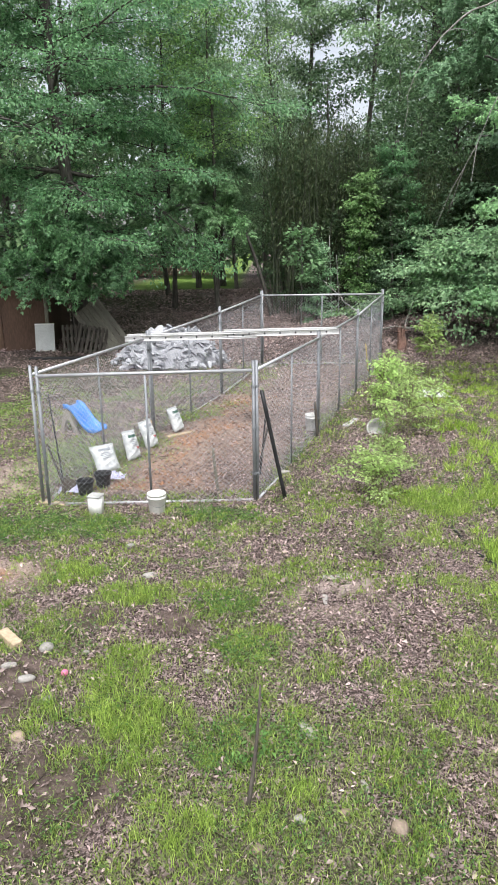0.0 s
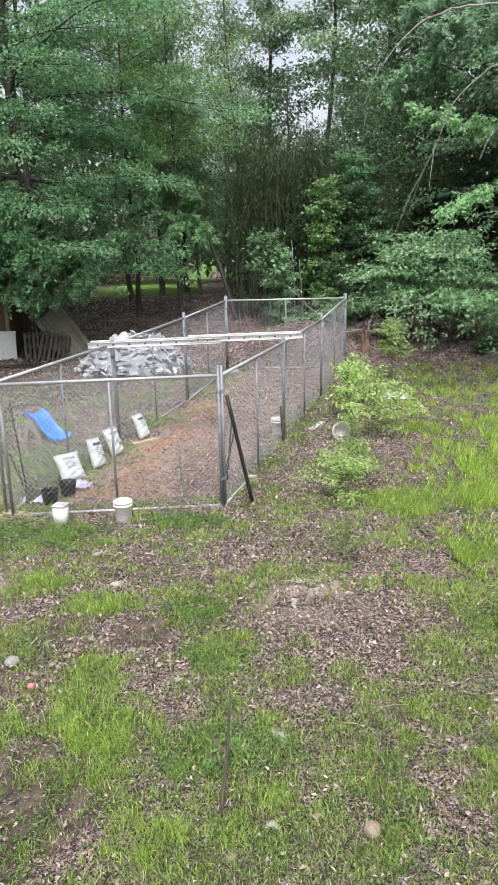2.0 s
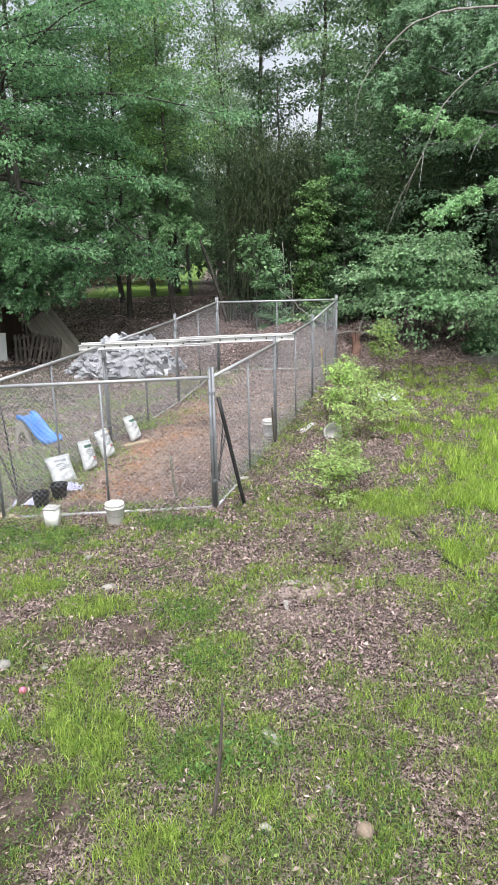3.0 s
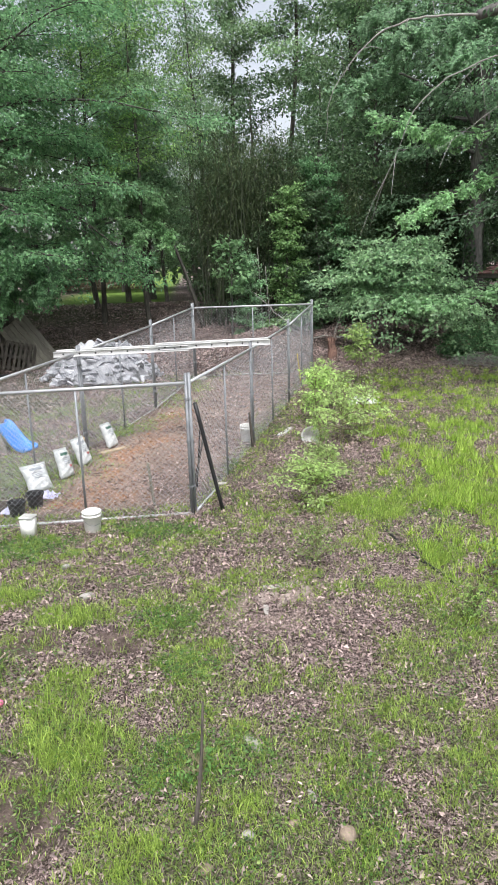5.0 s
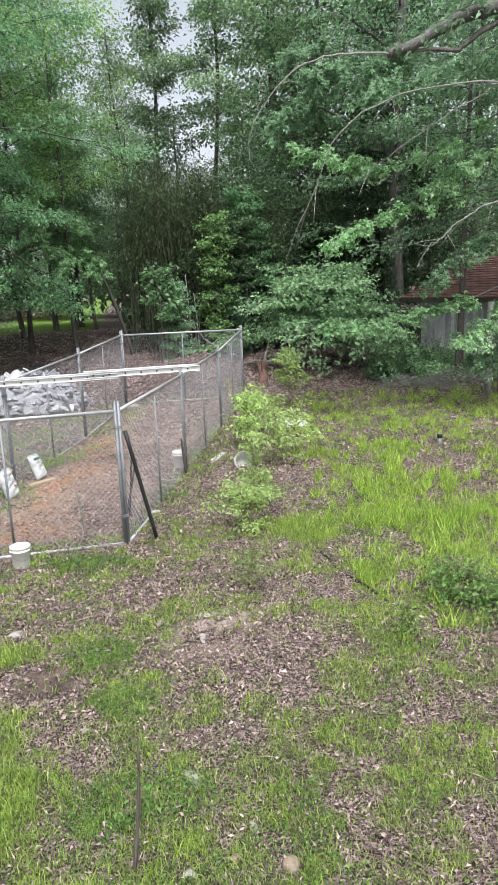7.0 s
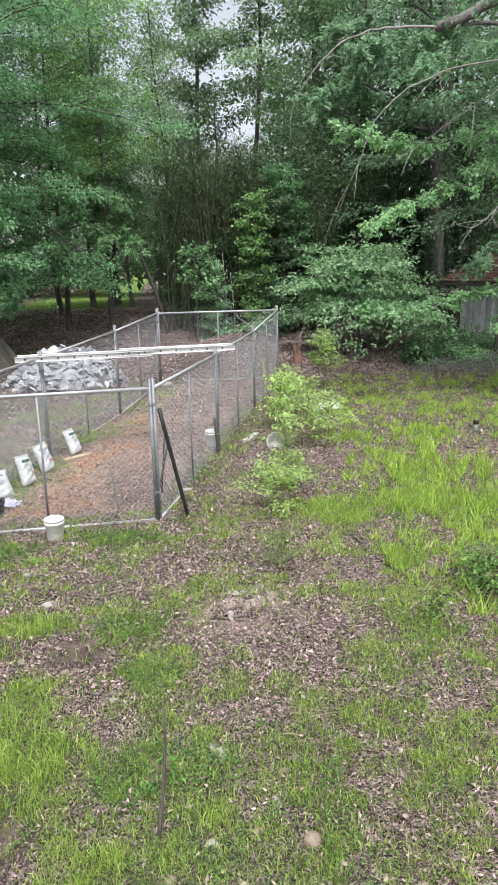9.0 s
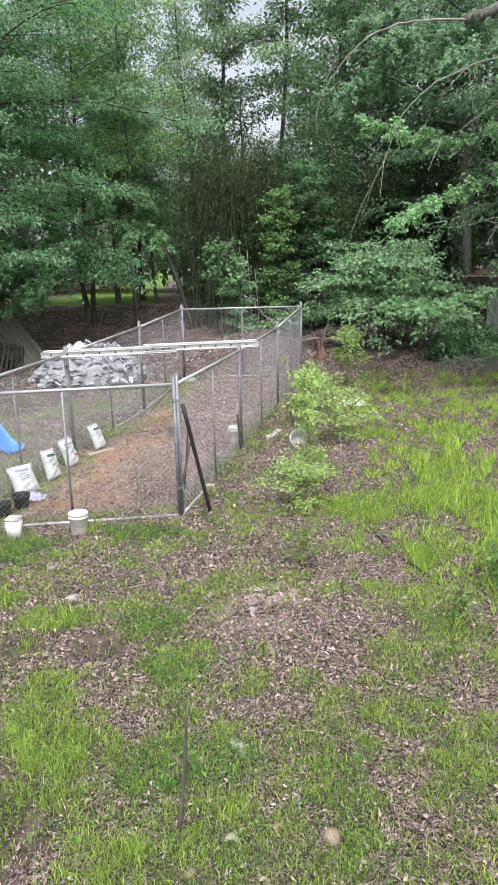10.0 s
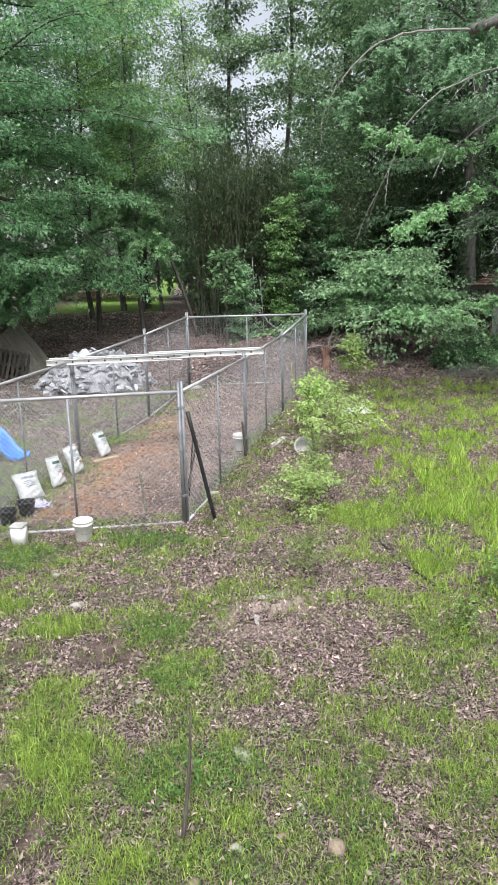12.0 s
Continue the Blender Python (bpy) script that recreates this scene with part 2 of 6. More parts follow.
def tube(pts, radii, n=8, bm=None, cap=True):
    """A round bar through the points, with a radius at each."""
    b = bm or bmesh.new()
    pts = [Vector(p) for p in pts]
    if not hasattr(radii, "__len__"):
        radii = [radii] * len(pts)
    radii = [float(q) for q in radii]
    rings, side = [], None
    for i, p in enumerate(pts):
        d = (pts[min(i + 1, len(pts) - 1)] - pts[max(i - 1, 0)]).normalized()
        if side is None:
            side = d.orthogonal().normalized()
        side = (side - d * side.dot(d)).normalized()
        up = d.cross(side)
        rings.append([b.verts.new(p + radii[i] * (math.cos(2 * math.pi * k / n) * side + math.sin(2 * math.pi * k / n) * up)) for k in range(n)])
    for a, c in zip(rings, rings[1:]):
        for k in range(n):
            b.faces.new((a[k], a[(k + 1) % n], c[(k + 1) % n], c[k]))
    if cap:
        b.faces.new(rings[0][::-1])
        b.faces.new(rings[-1])
    return b


def lathe(profile, n=24, bm=None):
    """A turned shape from (radius, height) pairs about z."""
    b = bm or bmesh.new()
    rings = [[b.verts.new((r * math.cos(2 * math.pi * k / n), r * math.sin(2 * math.pi * k / n), z)) for k in range(n)] for r, z in profile]
    for a, c in zip(rings, rings[1:]):
        for k in range(n):
            b.faces.new((a[k], a[(k + 1) % n], c[(k + 1) % n], c[k]))
    b.faces.new(rings[0][::-1])
    b.faces.new(rings[-1])
    return b


def tri_mesh(name, verts, tris, material):
    me = bpy.data.meshes.new(name)
    nv, nt = len(verts), len(tris)
    me.vertices.add(nv), me.loops.add(nt * 3), me.polygons.add(nt)
    me.vertices.foreach_set("co", np.ascontiguousarray(verts, np.float32).ravel())
    me.loops.foreach_set("vertex_index", np.ascontiguousarray(tris, np.int32).ravel())
    me.polygons.foreach_set("loop_start", np.arange(0, nt * 3, 3, dtype=np.int32))
    me.update(calc_edges=True)
    me.materials.append(material)
    return me


def unit(a):
    return a / np.maximum(np.linalg.norm(a, axis=1, keepdims=True), 1e-9)


def leaf_mesh(name, at, way, normal, length, width, material, fold=0.25):
    """Many small folded leaves, one at each point, pointing along way."""
    n = len(at)
    way = unit(way)
    side = unit(np.cross(way, normal))
    up = np.cross(side, way)
    L, W = np.broadcast_to(length, n)[:, None], np.broadcast_to(width, n)[:, None]
    v = np.empty((n, 4, 3))
    v[:, 0] = at
    v[:, 1] = at + way * L * 0.45 + side * W * 0.5 + up * W * fold
    v[:, 2] = at + way * L - up * L * 0.12
    v[:, 3] = at + way * L * 0.45 - side * W * 0.5 + up * W * fold
    base = np.arange(n)[:, None] * 4
    tris = np.concatenate([base + [0, 1, 2], base + [0, 2, 3]], 1).reshape(-1, 3)
    return tri_mesh(name, v.reshape(-1, 3), tris, material)


def blade_mesh(name, at, height, width, lean, material, seed, simple=False):
    """Many bent grass blades."""
    r = np.random.default_rng(seed)
    n = len(at)
    a, b = r.uniform(0, 2 * np.pi, n), r.uniform(0, 2 * np.pi, n)
    side = np.stack([np.cos(a), np.sin(a), np.zeros(n)], 1) * width[:, None] * 0.5
    out = np.stack([np.cos(b), np.sin(b), np.zeros(n)], 1) * (lean * height)[:, None]
    up = np.stack([np.zeros(n), np.zeros(n), height], 1)
    if simple:
        v = np.stack([at - side, at + side, at + up * (1 - 0.35 * np.minimum(lean, 1))[:, None] + out], 1)
        return tri_mesh(name, v.reshape(-1, 3), np.arange(n * 3).reshape(-1, 3), material)
    v = np.empty((n, 5, 3))
    v[:, 0], v[:, 1] = at - side, at + side
    mid = at + up * 0.6 + out * 0.35
    v[:, 2], v[:, 3] = mid + side * 0.75, mid - side * 0.75
    v[:, 4] = at + up * (1 - 0.35 * np.minimum(lean, 1))[:, None] + out
    base = np.arange(n)[:, None] * 5
    tris = np.concatenate([base + [0, 1, 2], base + [0, 2, 3], base + [3, 2, 4]], 1).reshape(-1, 3)
    return tri_mesh(name, v.reshape(-1, 3), tris, material)


TABLE = np.random.default_rng(11).random((64, 64))


def soft_noise(x, y, scale, shift=0):
    """Smooth noise between 0 and 1 over the plan."""
    u, v = np.asarray(x) / scale + 31.7 + shift * 7.3, np.asarray(y) / scale + 17.1 + shift * 3.9
    i, j = np.floor(u).astype(int), np.floor(v).astype(int)
    f, g = u - i, v - j
    f, g = f * f * (3 - 2 * f), g * g * (3 - 2 * g)
    T = lambda a, b: TABLE[a % 64, b % 64]
    return (T(i, j) * (1 - f) + T(i + 1, j) * f) * (1 - g) + (T(i, j + 1) * (1 - f) + T(i + 1, j + 1) * f) * g


def rough_noise(x, y, scale, shift=0):
    return 0.55 * soft_noise(x, y, scale, shift) + 0.3 * soft_noise(x, y, scale * 0.45, shift + 1) + 0.15 * soft_noise(x, y, scale * 0.2, shift + 2)


# ---- ground ----
# kennel corners on the plan, from the front right one round
K_FR, K_R1, K_R2, K_BR = (0.10, 9.98), (1.13, 12.85), (2.17, 15.70), (3.22, 18.75)
K_FL, K_L1, K_L2, K_BL = (-2.67, 9.98), (-1.70, 12.95), (-0.66, 15.72), (0.20, 18.80)


def smooth(a, lo, hi):
    t = np.clip((a - lo) / (hi - lo), 0, 1)
    return t * t * (3 - 2 * t)


def kennel_uv(x, y):
    """Place inside the kennel: u from its left to its right side, v from front to back."""
    v = (np.asarray(y) - 10.15) / 8.6
    left, right = -2.78 + 2.98 * v, 0.10 + 3.12 * v
    return (np.asarray(x) - left) / (right - left), v


def inside_kennel(x, y, soft=0.05):
    u, v = kennel_uv(x, y)
    return smooth(u, 0, soft) * smooth(1 - u, 0, soft) * smooth(v, 0, soft * 0.4) * smooth(1 - v, 0, soft * 0.4)


def lift(x, y):
    """The height of the ground."""
    x, y = np.asarray(x, float), np.asarray(y, float)
    z = 0.04 * np.clip(y - 10, 0, 9) + 0.1 * (np.clip(y - 19, 0, 11) - np.clip(y - 30, 0, 1e9) * 0.0)
    z = z + 0.05 * (rough_noise(x, y, 1.3) - 0.5) * (1 - 0.6 * inside_kennel(x, y, 0.1)) * (1 - 0.85 * np.exp(-((y - 9.98) / 0.25) ** 2) * smooth(-x, -0.6, 0)) * smooth(y, 3, 5)
    z = z - 0.045 * smooth(-x, 0.2, 2.7) * np.exp(-((y - 9.8) / 1.2) ** 2)
    z = z + 0.10 * np.exp(-((x - 0.95) / 0.55) ** 2 - ((y - 7.25) / 0.45) ** 2)
    z = z + 0.75 * np.exp(-((x - 2.1) / 1.5) ** 4 - ((y - 20.3) / 0.8) ** 2) * (0.6 + 0.8 * rough_noise(x, y, 0.8, 71))
    return z + 0.02 * (soft_noise(x, y, 0.25, 5) - 0.5)


def bare(x, y):
    """Red earth: the kennel's floor, worn spots on the left."""
    u, v = kennel_uv(x, y)
    dug = np.exp(-((u - 0.42 + 0.25 * v) / 0.2) ** 2) * smooth(0.75 - v, 0, 0.25)
    front = smooth(0.2 - v, 0, 0.15)
    k = inside_kennel(x, y, 0.12) * np.clip(0.38 + 0.6 * np.maximum(dug, front) + 0.9 * (rough_noise(x, y, 0.5, 9) - 0.5), 0, 1) * smooth(u + 0.25 * (rough_noise(x, y, 0.8, 3) - 0.5), 0.02, 0.2)
    spot = np.exp(-((x + 2.6) / 0.5) ** 2 - ((y - 7.9) / 0.35) ** 2)
    drift = np.exp(-((x + 0.2) / 0.4) ** 2 - ((y - 10.8) / 0.55) ** 2)
    return np.clip(np.maximum(k * (1 - 0.9 * drift), spot), 0, 1)


def shade_woods(x, y):
    """The wood's floor, where no grass grows."""
    edge = 19.2 + 2.2 * (rough_noise(x, y, 3.0, 4) - 0.5)
    far_lawn = smooth(y, 32.5, 34) * smooth(-x, 0.5, 1.5) * smooth(x, -7.5, -5.5)
    left_yard = smooth(-x, 1.5 + 0 * x, 3.5 + 0 * x) * smooth(y, 14.5, 16.5)
    return np.clip(np.maximum(smooth(y, edge - 0.8, edge + 0.8), left_yard) * (1 - far_lawn), 0, 1)


def ragged(x, y, cx, cy, rx, ry):
    """1 inside a patch of the plan with an uneven edge, 0 outside."""
    x, y = np.asarray(x, float), np.asarray(y, float)
    d = np.hypot((x - cx) / rx, (y - cy) / ry)
    out, near = np.zeros(d.shape), d < 1.76
    out[near] = smooth(1.15 - d[near] - 1.2 * (rough_noise(x[near], y[near], 0.38, cx) - 0.5), 0, 0.45)
    return out


def any_patch(patches, x, y):
    out = np.zeros(np.shape(x))
    for patch in patches:
        out = np.maximum(out, ragged(x, y, *patch))
    return out


# patches on the plan: centre and half widths
TALL_PATCHES = ((-1.04, 7.45, 0.5, 0.3), (-0.95, 6.3, 0.26, 0.5), (-0.82, 5.6, 0.3, 0.4), (-1.5, 5.75, 0.2, 0.2), (-1.9, 7.9, 0.4, 0.22), (3.7, 10.1, 0.9, 0.45),
                (1.92, 8.75, 0.22, 0.15), (2.75, 8.3, 0.25, 0.3), (2.4, 9.8, 0.5, 0.5), (0.35, 4.95, 0.3, 0.22), (-0.35, 4.75, 0.25, 0.2))
MAT_PATCHES = ((-2.5, 9.15, 1.2, 0.4), (-0.35, 9.4, 0.45, 0.26), (-0.25, 7.3, 0.32, 0.24), (0.25, 5.4, 0.5, 0.3), (0.05, 6.55, 0.25, 0.2))
# dark soil, but the wide last patch paints tree shade into the ground colour
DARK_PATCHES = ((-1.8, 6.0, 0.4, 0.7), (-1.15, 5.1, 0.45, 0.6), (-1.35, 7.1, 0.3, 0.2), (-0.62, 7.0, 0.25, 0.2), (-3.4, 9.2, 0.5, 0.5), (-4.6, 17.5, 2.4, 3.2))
WORN_PATCHES = ((1.3, 7.05, 0.8, 0.5), (0.25, 8.5, 0.6, 0.45), (-0.48, 6.3, 0.28, 0.3), (-1.75, 6.1, 0.35, 0.5), (-2.55, 8.0, 0.45, 0.28), (-0.65, 8.35, 0.3, 0.2),
                (5.4, 12.0, 0.9, 0.6), (1.42, 4.85, 0.18, 0.2), (2.9, 12.4, 0.7, 0.6), (-0.2, 5.9, 0.2, 0.2), (0.75, 5.9, 0.3, 0.18))


def pale(x, y):
    """Dry pale earth: broken crusts on the little mound, worn ground left of the kennel."""
    crust = np.exp(-((x - 0.88) / 0.42) ** 2 - ((y - 7.35) / 0.27) ** 2) * smooth(rough_noise(x, y, 0.26, 8), 0.42, 0.56)
    worn = 0.75 * np.maximum(ragged(x, y, -3.5, 10.9, 0.9, 0.6), ragged(x, y, -2.55, 8.0, 0.45, 0.25)) * smooth(rough_noise(x, y, 0.5, 28), 0.35, 0.6)
    return np.maximum(crust, worn)


def turf(x, y):
    """Where blades of grass stand in clumps."""
    patchy = smooth(0.35 * rough_noise(x, y, 0.75, 12) + 0.35 * rough_noise(x, y, 0.3, 15) + 0.3 * soft_noise(x, y, 0.11, 18) + 0.05 * smooth(6.6 - y, 0, 1.5), 0.485, 0.56)
    return np.maximum(0.8 * patchy, any_patch(TALL_PATCHES, x, y)) * (1 - 0.85 * any_patch(WORN_PATCHES, x, y))


def mats(x, y):
    """Where small broad leaves cover the ground."""
    more = 0.085 * smooth(6.6 - y, 0, 1.5)
    patchy = smooth(0.4 * rough_noise(x, y, 0.55, 77) + 0.3 * rough_noise(x, y, 0.22, 40) + 0.3 * soft_noise(x, y, 0.09, 44), 0.49 - more, 0.57 - more)
    return np.maximum(0.85 * patchy, any_patch(MAT_PATCHES, x, y)) * (1 - 0.8 * any_patch(WORN_PATCHES, x, y))


def lush(x, y):
    """The sunny side of the yard, where the grass grows tall."""
    return smooth(x - 0.12 * (y - 8) - 1.9 + 1.2 * (rough_noise(x, y, 0.9, 63) - 0.5), 0, 1.2) * smooth(y, 6.6, 8.2) * smooth(18.9 - y, 0, 2.5)


def grassy(x, y):
    """How much grass stands at a place, 0 to 1."""
    strip = np.exp(-((y - 9.6) / 0.35) ** 2) * smooth(-x, -0.6, 0.2) * 0.8
    g = 0.08 + 0.55 * turf(x, y) + 0.45 * mats(x, y) + 0.25 * lush(x, y) * (1 - 0.8 * any_patch(WORN_PATCHES, x, y)) + 0.3 * strip * smooth(-x, 0.8, 1.6)
    g = g + 0.3 * smooth(-x, 1.6, 2.6) * smooth(y, 8.5, 9.5) * smooth(15 - y, 0, 3) * smooth(rough_noise(x, y, 0.7, 23), 0.35, 0.55)
    u, v = kennel_uv(x, y)
    edge = np.exp(-((u - 1) / 0.1) ** 2) * smooth(v, -0.05, 0.05) * smooth(1 - v, 0, 0.2)
    near_kennel = inside_kennel(x, y, 0.06)
    g = g * (1 - near_kennel) + near_kennel * 0.75 * smooth(0.30 - u + 0.2 * rough_noise(x, y, 0.6, 6), 0.05, 0.2) * smooth(rough_noise(x, y, 0.45, 21), 0.33, 0.55) + 0.5 * edge
    far_lawn = smooth(y, 32.5, 34) * smooth(-x, 0.5, 1.5) * smooth(x, -7.5, -5.5)
    g = g * (1 - 0.85 * np.exp(-((y - 9.95) / 0.09) ** 2) * smooth(-x, -0.3, 0))
    return np.clip(g * (1 - shade_woods(x, y)) * (1 - pale(x, y)) * (1 - 0.9 * bare(x, y)) + far_lawn, 0, 1)


def steps(lo, hi, fine_lo, fine_hi, fine):
    """Grid lines: close together in the middle stretch, ever wider outside it."""
    mid = list(np.arange(fine_lo, fine_hi + fine / 2, fine))
    a, s = fine_lo, fine
    low = []
    while a > lo:
        s *= 1.35
        a -= s
        low.append(a)
    b, s = fine_hi, fine
    high = []
    while b < hi:
        s *= 1.35
        b += s
        high.append(b)
    return np.array(low[::-1] + mid + high)


gx, gy = steps(-500, 500, -7.0, 10.0, 0.11), steps(-500, 600, 3.2, 24.0, 0.11)
GX, GY = np.meshgrid(gx, gy)
GZ = lift(GX, GY)
verts = np.stack([GX, GY, GZ], -1).reshape(-1, 3)
nx, ny = len(gx), len(gy)
i0 = (np.arange(ny - 1)[:, None] * nx + np.arange(nx - 1)[None, :]).ravel()
tris = np.concatenate([np.stack([i0, i0 + 1, i0 + nx + 1], 1), np.stack([i0, i0 + nx + 1, i0 + nx], 1)])


def ground_mat():
    m = bpy.data.materials.new("yard_earth")
    m.use_nodes = True
    n, l = m.node_tree.nodes, m.node_tree.links
    p = n["Principled BSDF"]
    p.inputs["Roughness"].default_value, p.inputs["Specular IOR Level"].default_value = 0.95, 0.15
    co = n.new("ShaderNodeTexCoord")

    def nz(scale, detail=4):
        t = n.new("ShaderNodeTexNoise")
        t.inputs["Scale"].default_value, t.inputs["Detail"].default_value = scale, detail
        l.new(co.outputs["Object"], t.inputs["Vector"])
        return t.outputs["Fac"]

    def span(a, lo, hi):
        r = n.new("ShaderNodeMapRange")
        r.inputs["From Min"].default_value, r.inputs["From Max"].default_value = lo, hi
        l.new(a, r.inputs["Value"])
        return r.outputs[0]

    def blend(f, a, b):
        x = n.new("ShaderNodeMix")
        x.data_type = "RGBA"
        for k, s in (("A", a), ("B", b)):
            if isinstance(s, tuple):
                x.inputs[k].default_value = (*s, 1)
            else:
                l.new(s, x.inputs[k])
        l.new(f, x.inputs["Factor"])
        return x.outputs["Result"]

    cover = n.new("ShaderNodeVertexColor")
    soil_and_shade = n.new("ShaderNodeVertexColor")
    soil_and_shade.layer_name = "soil"
    cover.layer_name = "cover"
    sep = n.new("ShaderNodeSeparateColor")
    l.new(cover.outputs["Color"], sep.inputs[0])
    shake, spread_out = n.new("ShaderNodeTexNoise"), n.new("ShaderNodeVectorMath")
    shake.inputs["Scale"].default_value, shake.inputs["Detail"].default_value = 38, 2
    spread_out.operation = "MULTIPLY_ADD"
    spread_out.inputs[1].default_value = (0.045, 0.045, 0.045)
    l.new(co.outputs["Object"], shake.inputs["Vector"])
    l.new(shake.outputs["Color"], spread_out.inputs[0]), l.new(co.outputs["Object"], spread_out.inputs[2])
    vor = n.new("ShaderNodeTexVoronoi")
    vor.inputs["Scale"].default_value = 52
    l.new(spread_out.outputs[0], vor.inputs["Vector"])
    chips = n.new("ShaderNodeSeparateColor")
    l.new(vor.outputs["Color"], chips.inputs[0])
    litter = blend(span(chips.outputs[0], 0.12, 0.5), (0.022, 0.016, 0.014), (0.13, 0.097, 0.089))
    litter = blend(span(chips.outputs[0], 0.55, 0.95), litter, (0.47, 0.37, 0.352))
    litter = blend(span(nz(60), 0.52, 0.75), litter, (0.06, 0.044, 0.039))
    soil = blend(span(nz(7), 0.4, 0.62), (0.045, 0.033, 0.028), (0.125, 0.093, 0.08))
    floor = blend(span(nz(5), 0.56, 0.8), litter, soil)
    chip2 = n.new("ShaderNodeTexVoronoi")
    chip2.inputs["Scale"].default_value = 115
    l.new(co.outputs["Object"], chip2.inputs["Vector"])
    sep2 = n.new("ShaderNodeSeparateColor")
    l.new(chip2.outputs["Color"], sep2.inputs[0])
    floor = blend(span(sep2.outputs[0], 0.62, 0.9), floor, (0.27, 0.207, 0.193))
    floor = blend(span(sep2.outputs[1], 0.6, 0.85), floor, (0.022, 0.016, 0.013))
    green = blend(span(nz(45), 0.35, 0.65), (0.02, 0.028, 0.011), (0.085, 0.10, 0.042))
    red = blend(span(sep.outputs["Red"], 0.72, 0.98), (0.37, 0.295, 0.25), (0.36, 0.18, 0.095))
    red = blend(span(nz(2.6), 0.5, 0.62), red, (0.34, 0.262, 0.218))
    red = blend(span(nz(30), 0.45, 0.7), red, (0.22, 0.125, 0.075))
    red = blend(span(nz(9), 0.58, 0.68), red, (0.105, 0.066, 0.046))
    red = blend(span(sep2.outputs[1], 0.72, 0.95), red, (0.36, 0.28, 0.22))
    red = blend(span(sep2.outputs[0], 0.8, 1.0), red, (0.12, 0.075, 0.05))
    # darken to bare soil, and for the tree shade painted before the shed
    floor = blend(soil_and_shade.outputs["Color"], floor, soil)
    c = blend(sep.outputs["Green"], floor, green)
    c = blend(sep.outputs["Red"], c, red)
    c = blend(sep.outputs["Blue"], c, (0.42, 0.34, 0.28))
    c = blend(cover.outputs["Alpha"], c, blend(span(nz(1.5), 0.35, 0.65), (0.10, 0.17, 0.035), (0.15, 0.23, 0.05)))
    l.new(c, p.inputs["Base Color"])
    b = n.new("ShaderNodeBump")
    b.inputs["Strength"].default_value, b.inputs["Distance"].default_value = 0.8, 0.02
    l.new(nz(40, 6), b.inputs["Height"]), l.new(b.outputs[0], p.inputs["Normal"])
    return m


ground_mesh = tri_mesh("ground", verts, tris, ground_mat())
ground_mesh.polygons.foreach_set("use_smooth", [True] * len(ground_mesh.polygons))
cover = np.ones((len(verts), 4), np.float32)
cover[:, 0] = bare(verts[:, 0], verts[:, 1])
mossy = smooth(-verts[:, 0], 1.0, 2.5) * smooth(verts[:, 1], 14, 17) * smooth(rough_noise(verts[:, 0], verts[:, 1], 1.6, 25), 0.4, 0.62)
cover[:, 1] = np.maximum(smooth(grassy(verts[:, 0], verts[:, 1]), 0.2, 1.0) * 0.6, 0.75 * mossy)
cover[:, 2] = pale(verts[:, 0], verts[:, 1])
cover[:, 3] = smooth(verts[:, 1], 32.5, 34) * smooth(-verts[:, 0], 0.5, 1.5) * smooth(verts[:, 0], -7.5, -5.5)
layer = ground_mesh.attributes.new("cover", "FLOAT_COLOR", "POINT")
layer.data.foreach_set("color", cover.ravel())
# mask of the dark soil patches and the painted shade by the spreading tree
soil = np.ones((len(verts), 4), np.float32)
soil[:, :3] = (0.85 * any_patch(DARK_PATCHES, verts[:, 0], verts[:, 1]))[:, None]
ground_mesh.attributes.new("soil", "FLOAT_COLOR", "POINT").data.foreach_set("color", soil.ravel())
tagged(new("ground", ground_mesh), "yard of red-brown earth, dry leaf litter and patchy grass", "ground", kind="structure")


def spot(x, y, up=0.0):
    """A point on the ground."""
    return Vector((x, y, float(lift(x, y)) + up))


# ---- grass, weeds and fallen leaves ----
def thick(x, y):
    """1 over the yard below the deck, thinning out to its sides and behind."""
    side = np.maximum(0.0 - 0.42 * (y - 1.2) - x, x - 0.5 - 0.66 * (y - 1.4))
    return (1 - smooth(side, -0.1, 1.2) * 0.92) * (0.08 + 0.92 * smooth(y, 3.0, 4.1))


def scatter(n, x0, x1, y0, y1, chance, seed, nearer=1.0):
    """Points over a stretch of the plan, thinned by a chance; thicker towards y0 when nearer is above 1."""
    r = np.random.default_rng(seed)
    x, y = r.uniform(x0, x1, n), y0 + (y1 - y0) * r.random(n) ** nearer
    keep = r.random(n) < chance(x, y) * thick(x, y)
    x, y = x[keep], y[keep]
    return np.stack([x, y, lift(x, y)], 1), r


def rough_point(n, r, spread):
    return np.concatenate([r.normal(0, spread, (n, 2)), np.zeros((n, 1))], 1)


def lay_grass(name, at, r, k, spread, lo, hi, size, wlo, whi, wide, lean, material, label, seed, simple=False):
    """k blades round each root."""
    p = np.repeat(at, k, 0) + rough_point(len(at) * k, r, spread)
    h = r.uniform(lo, hi, len(p)) * np.repeat(size, k)
    w = r.uniform(wlo, whi, len(p)) * (1 + wide * (p[:, 1] - 4))
    me = blade_mesh(name, p, h, w, r.uniform(0.15, lean, len(p)), material, seed, simple)
    tagged(new(name, me), label, "grass", kind="stuff")


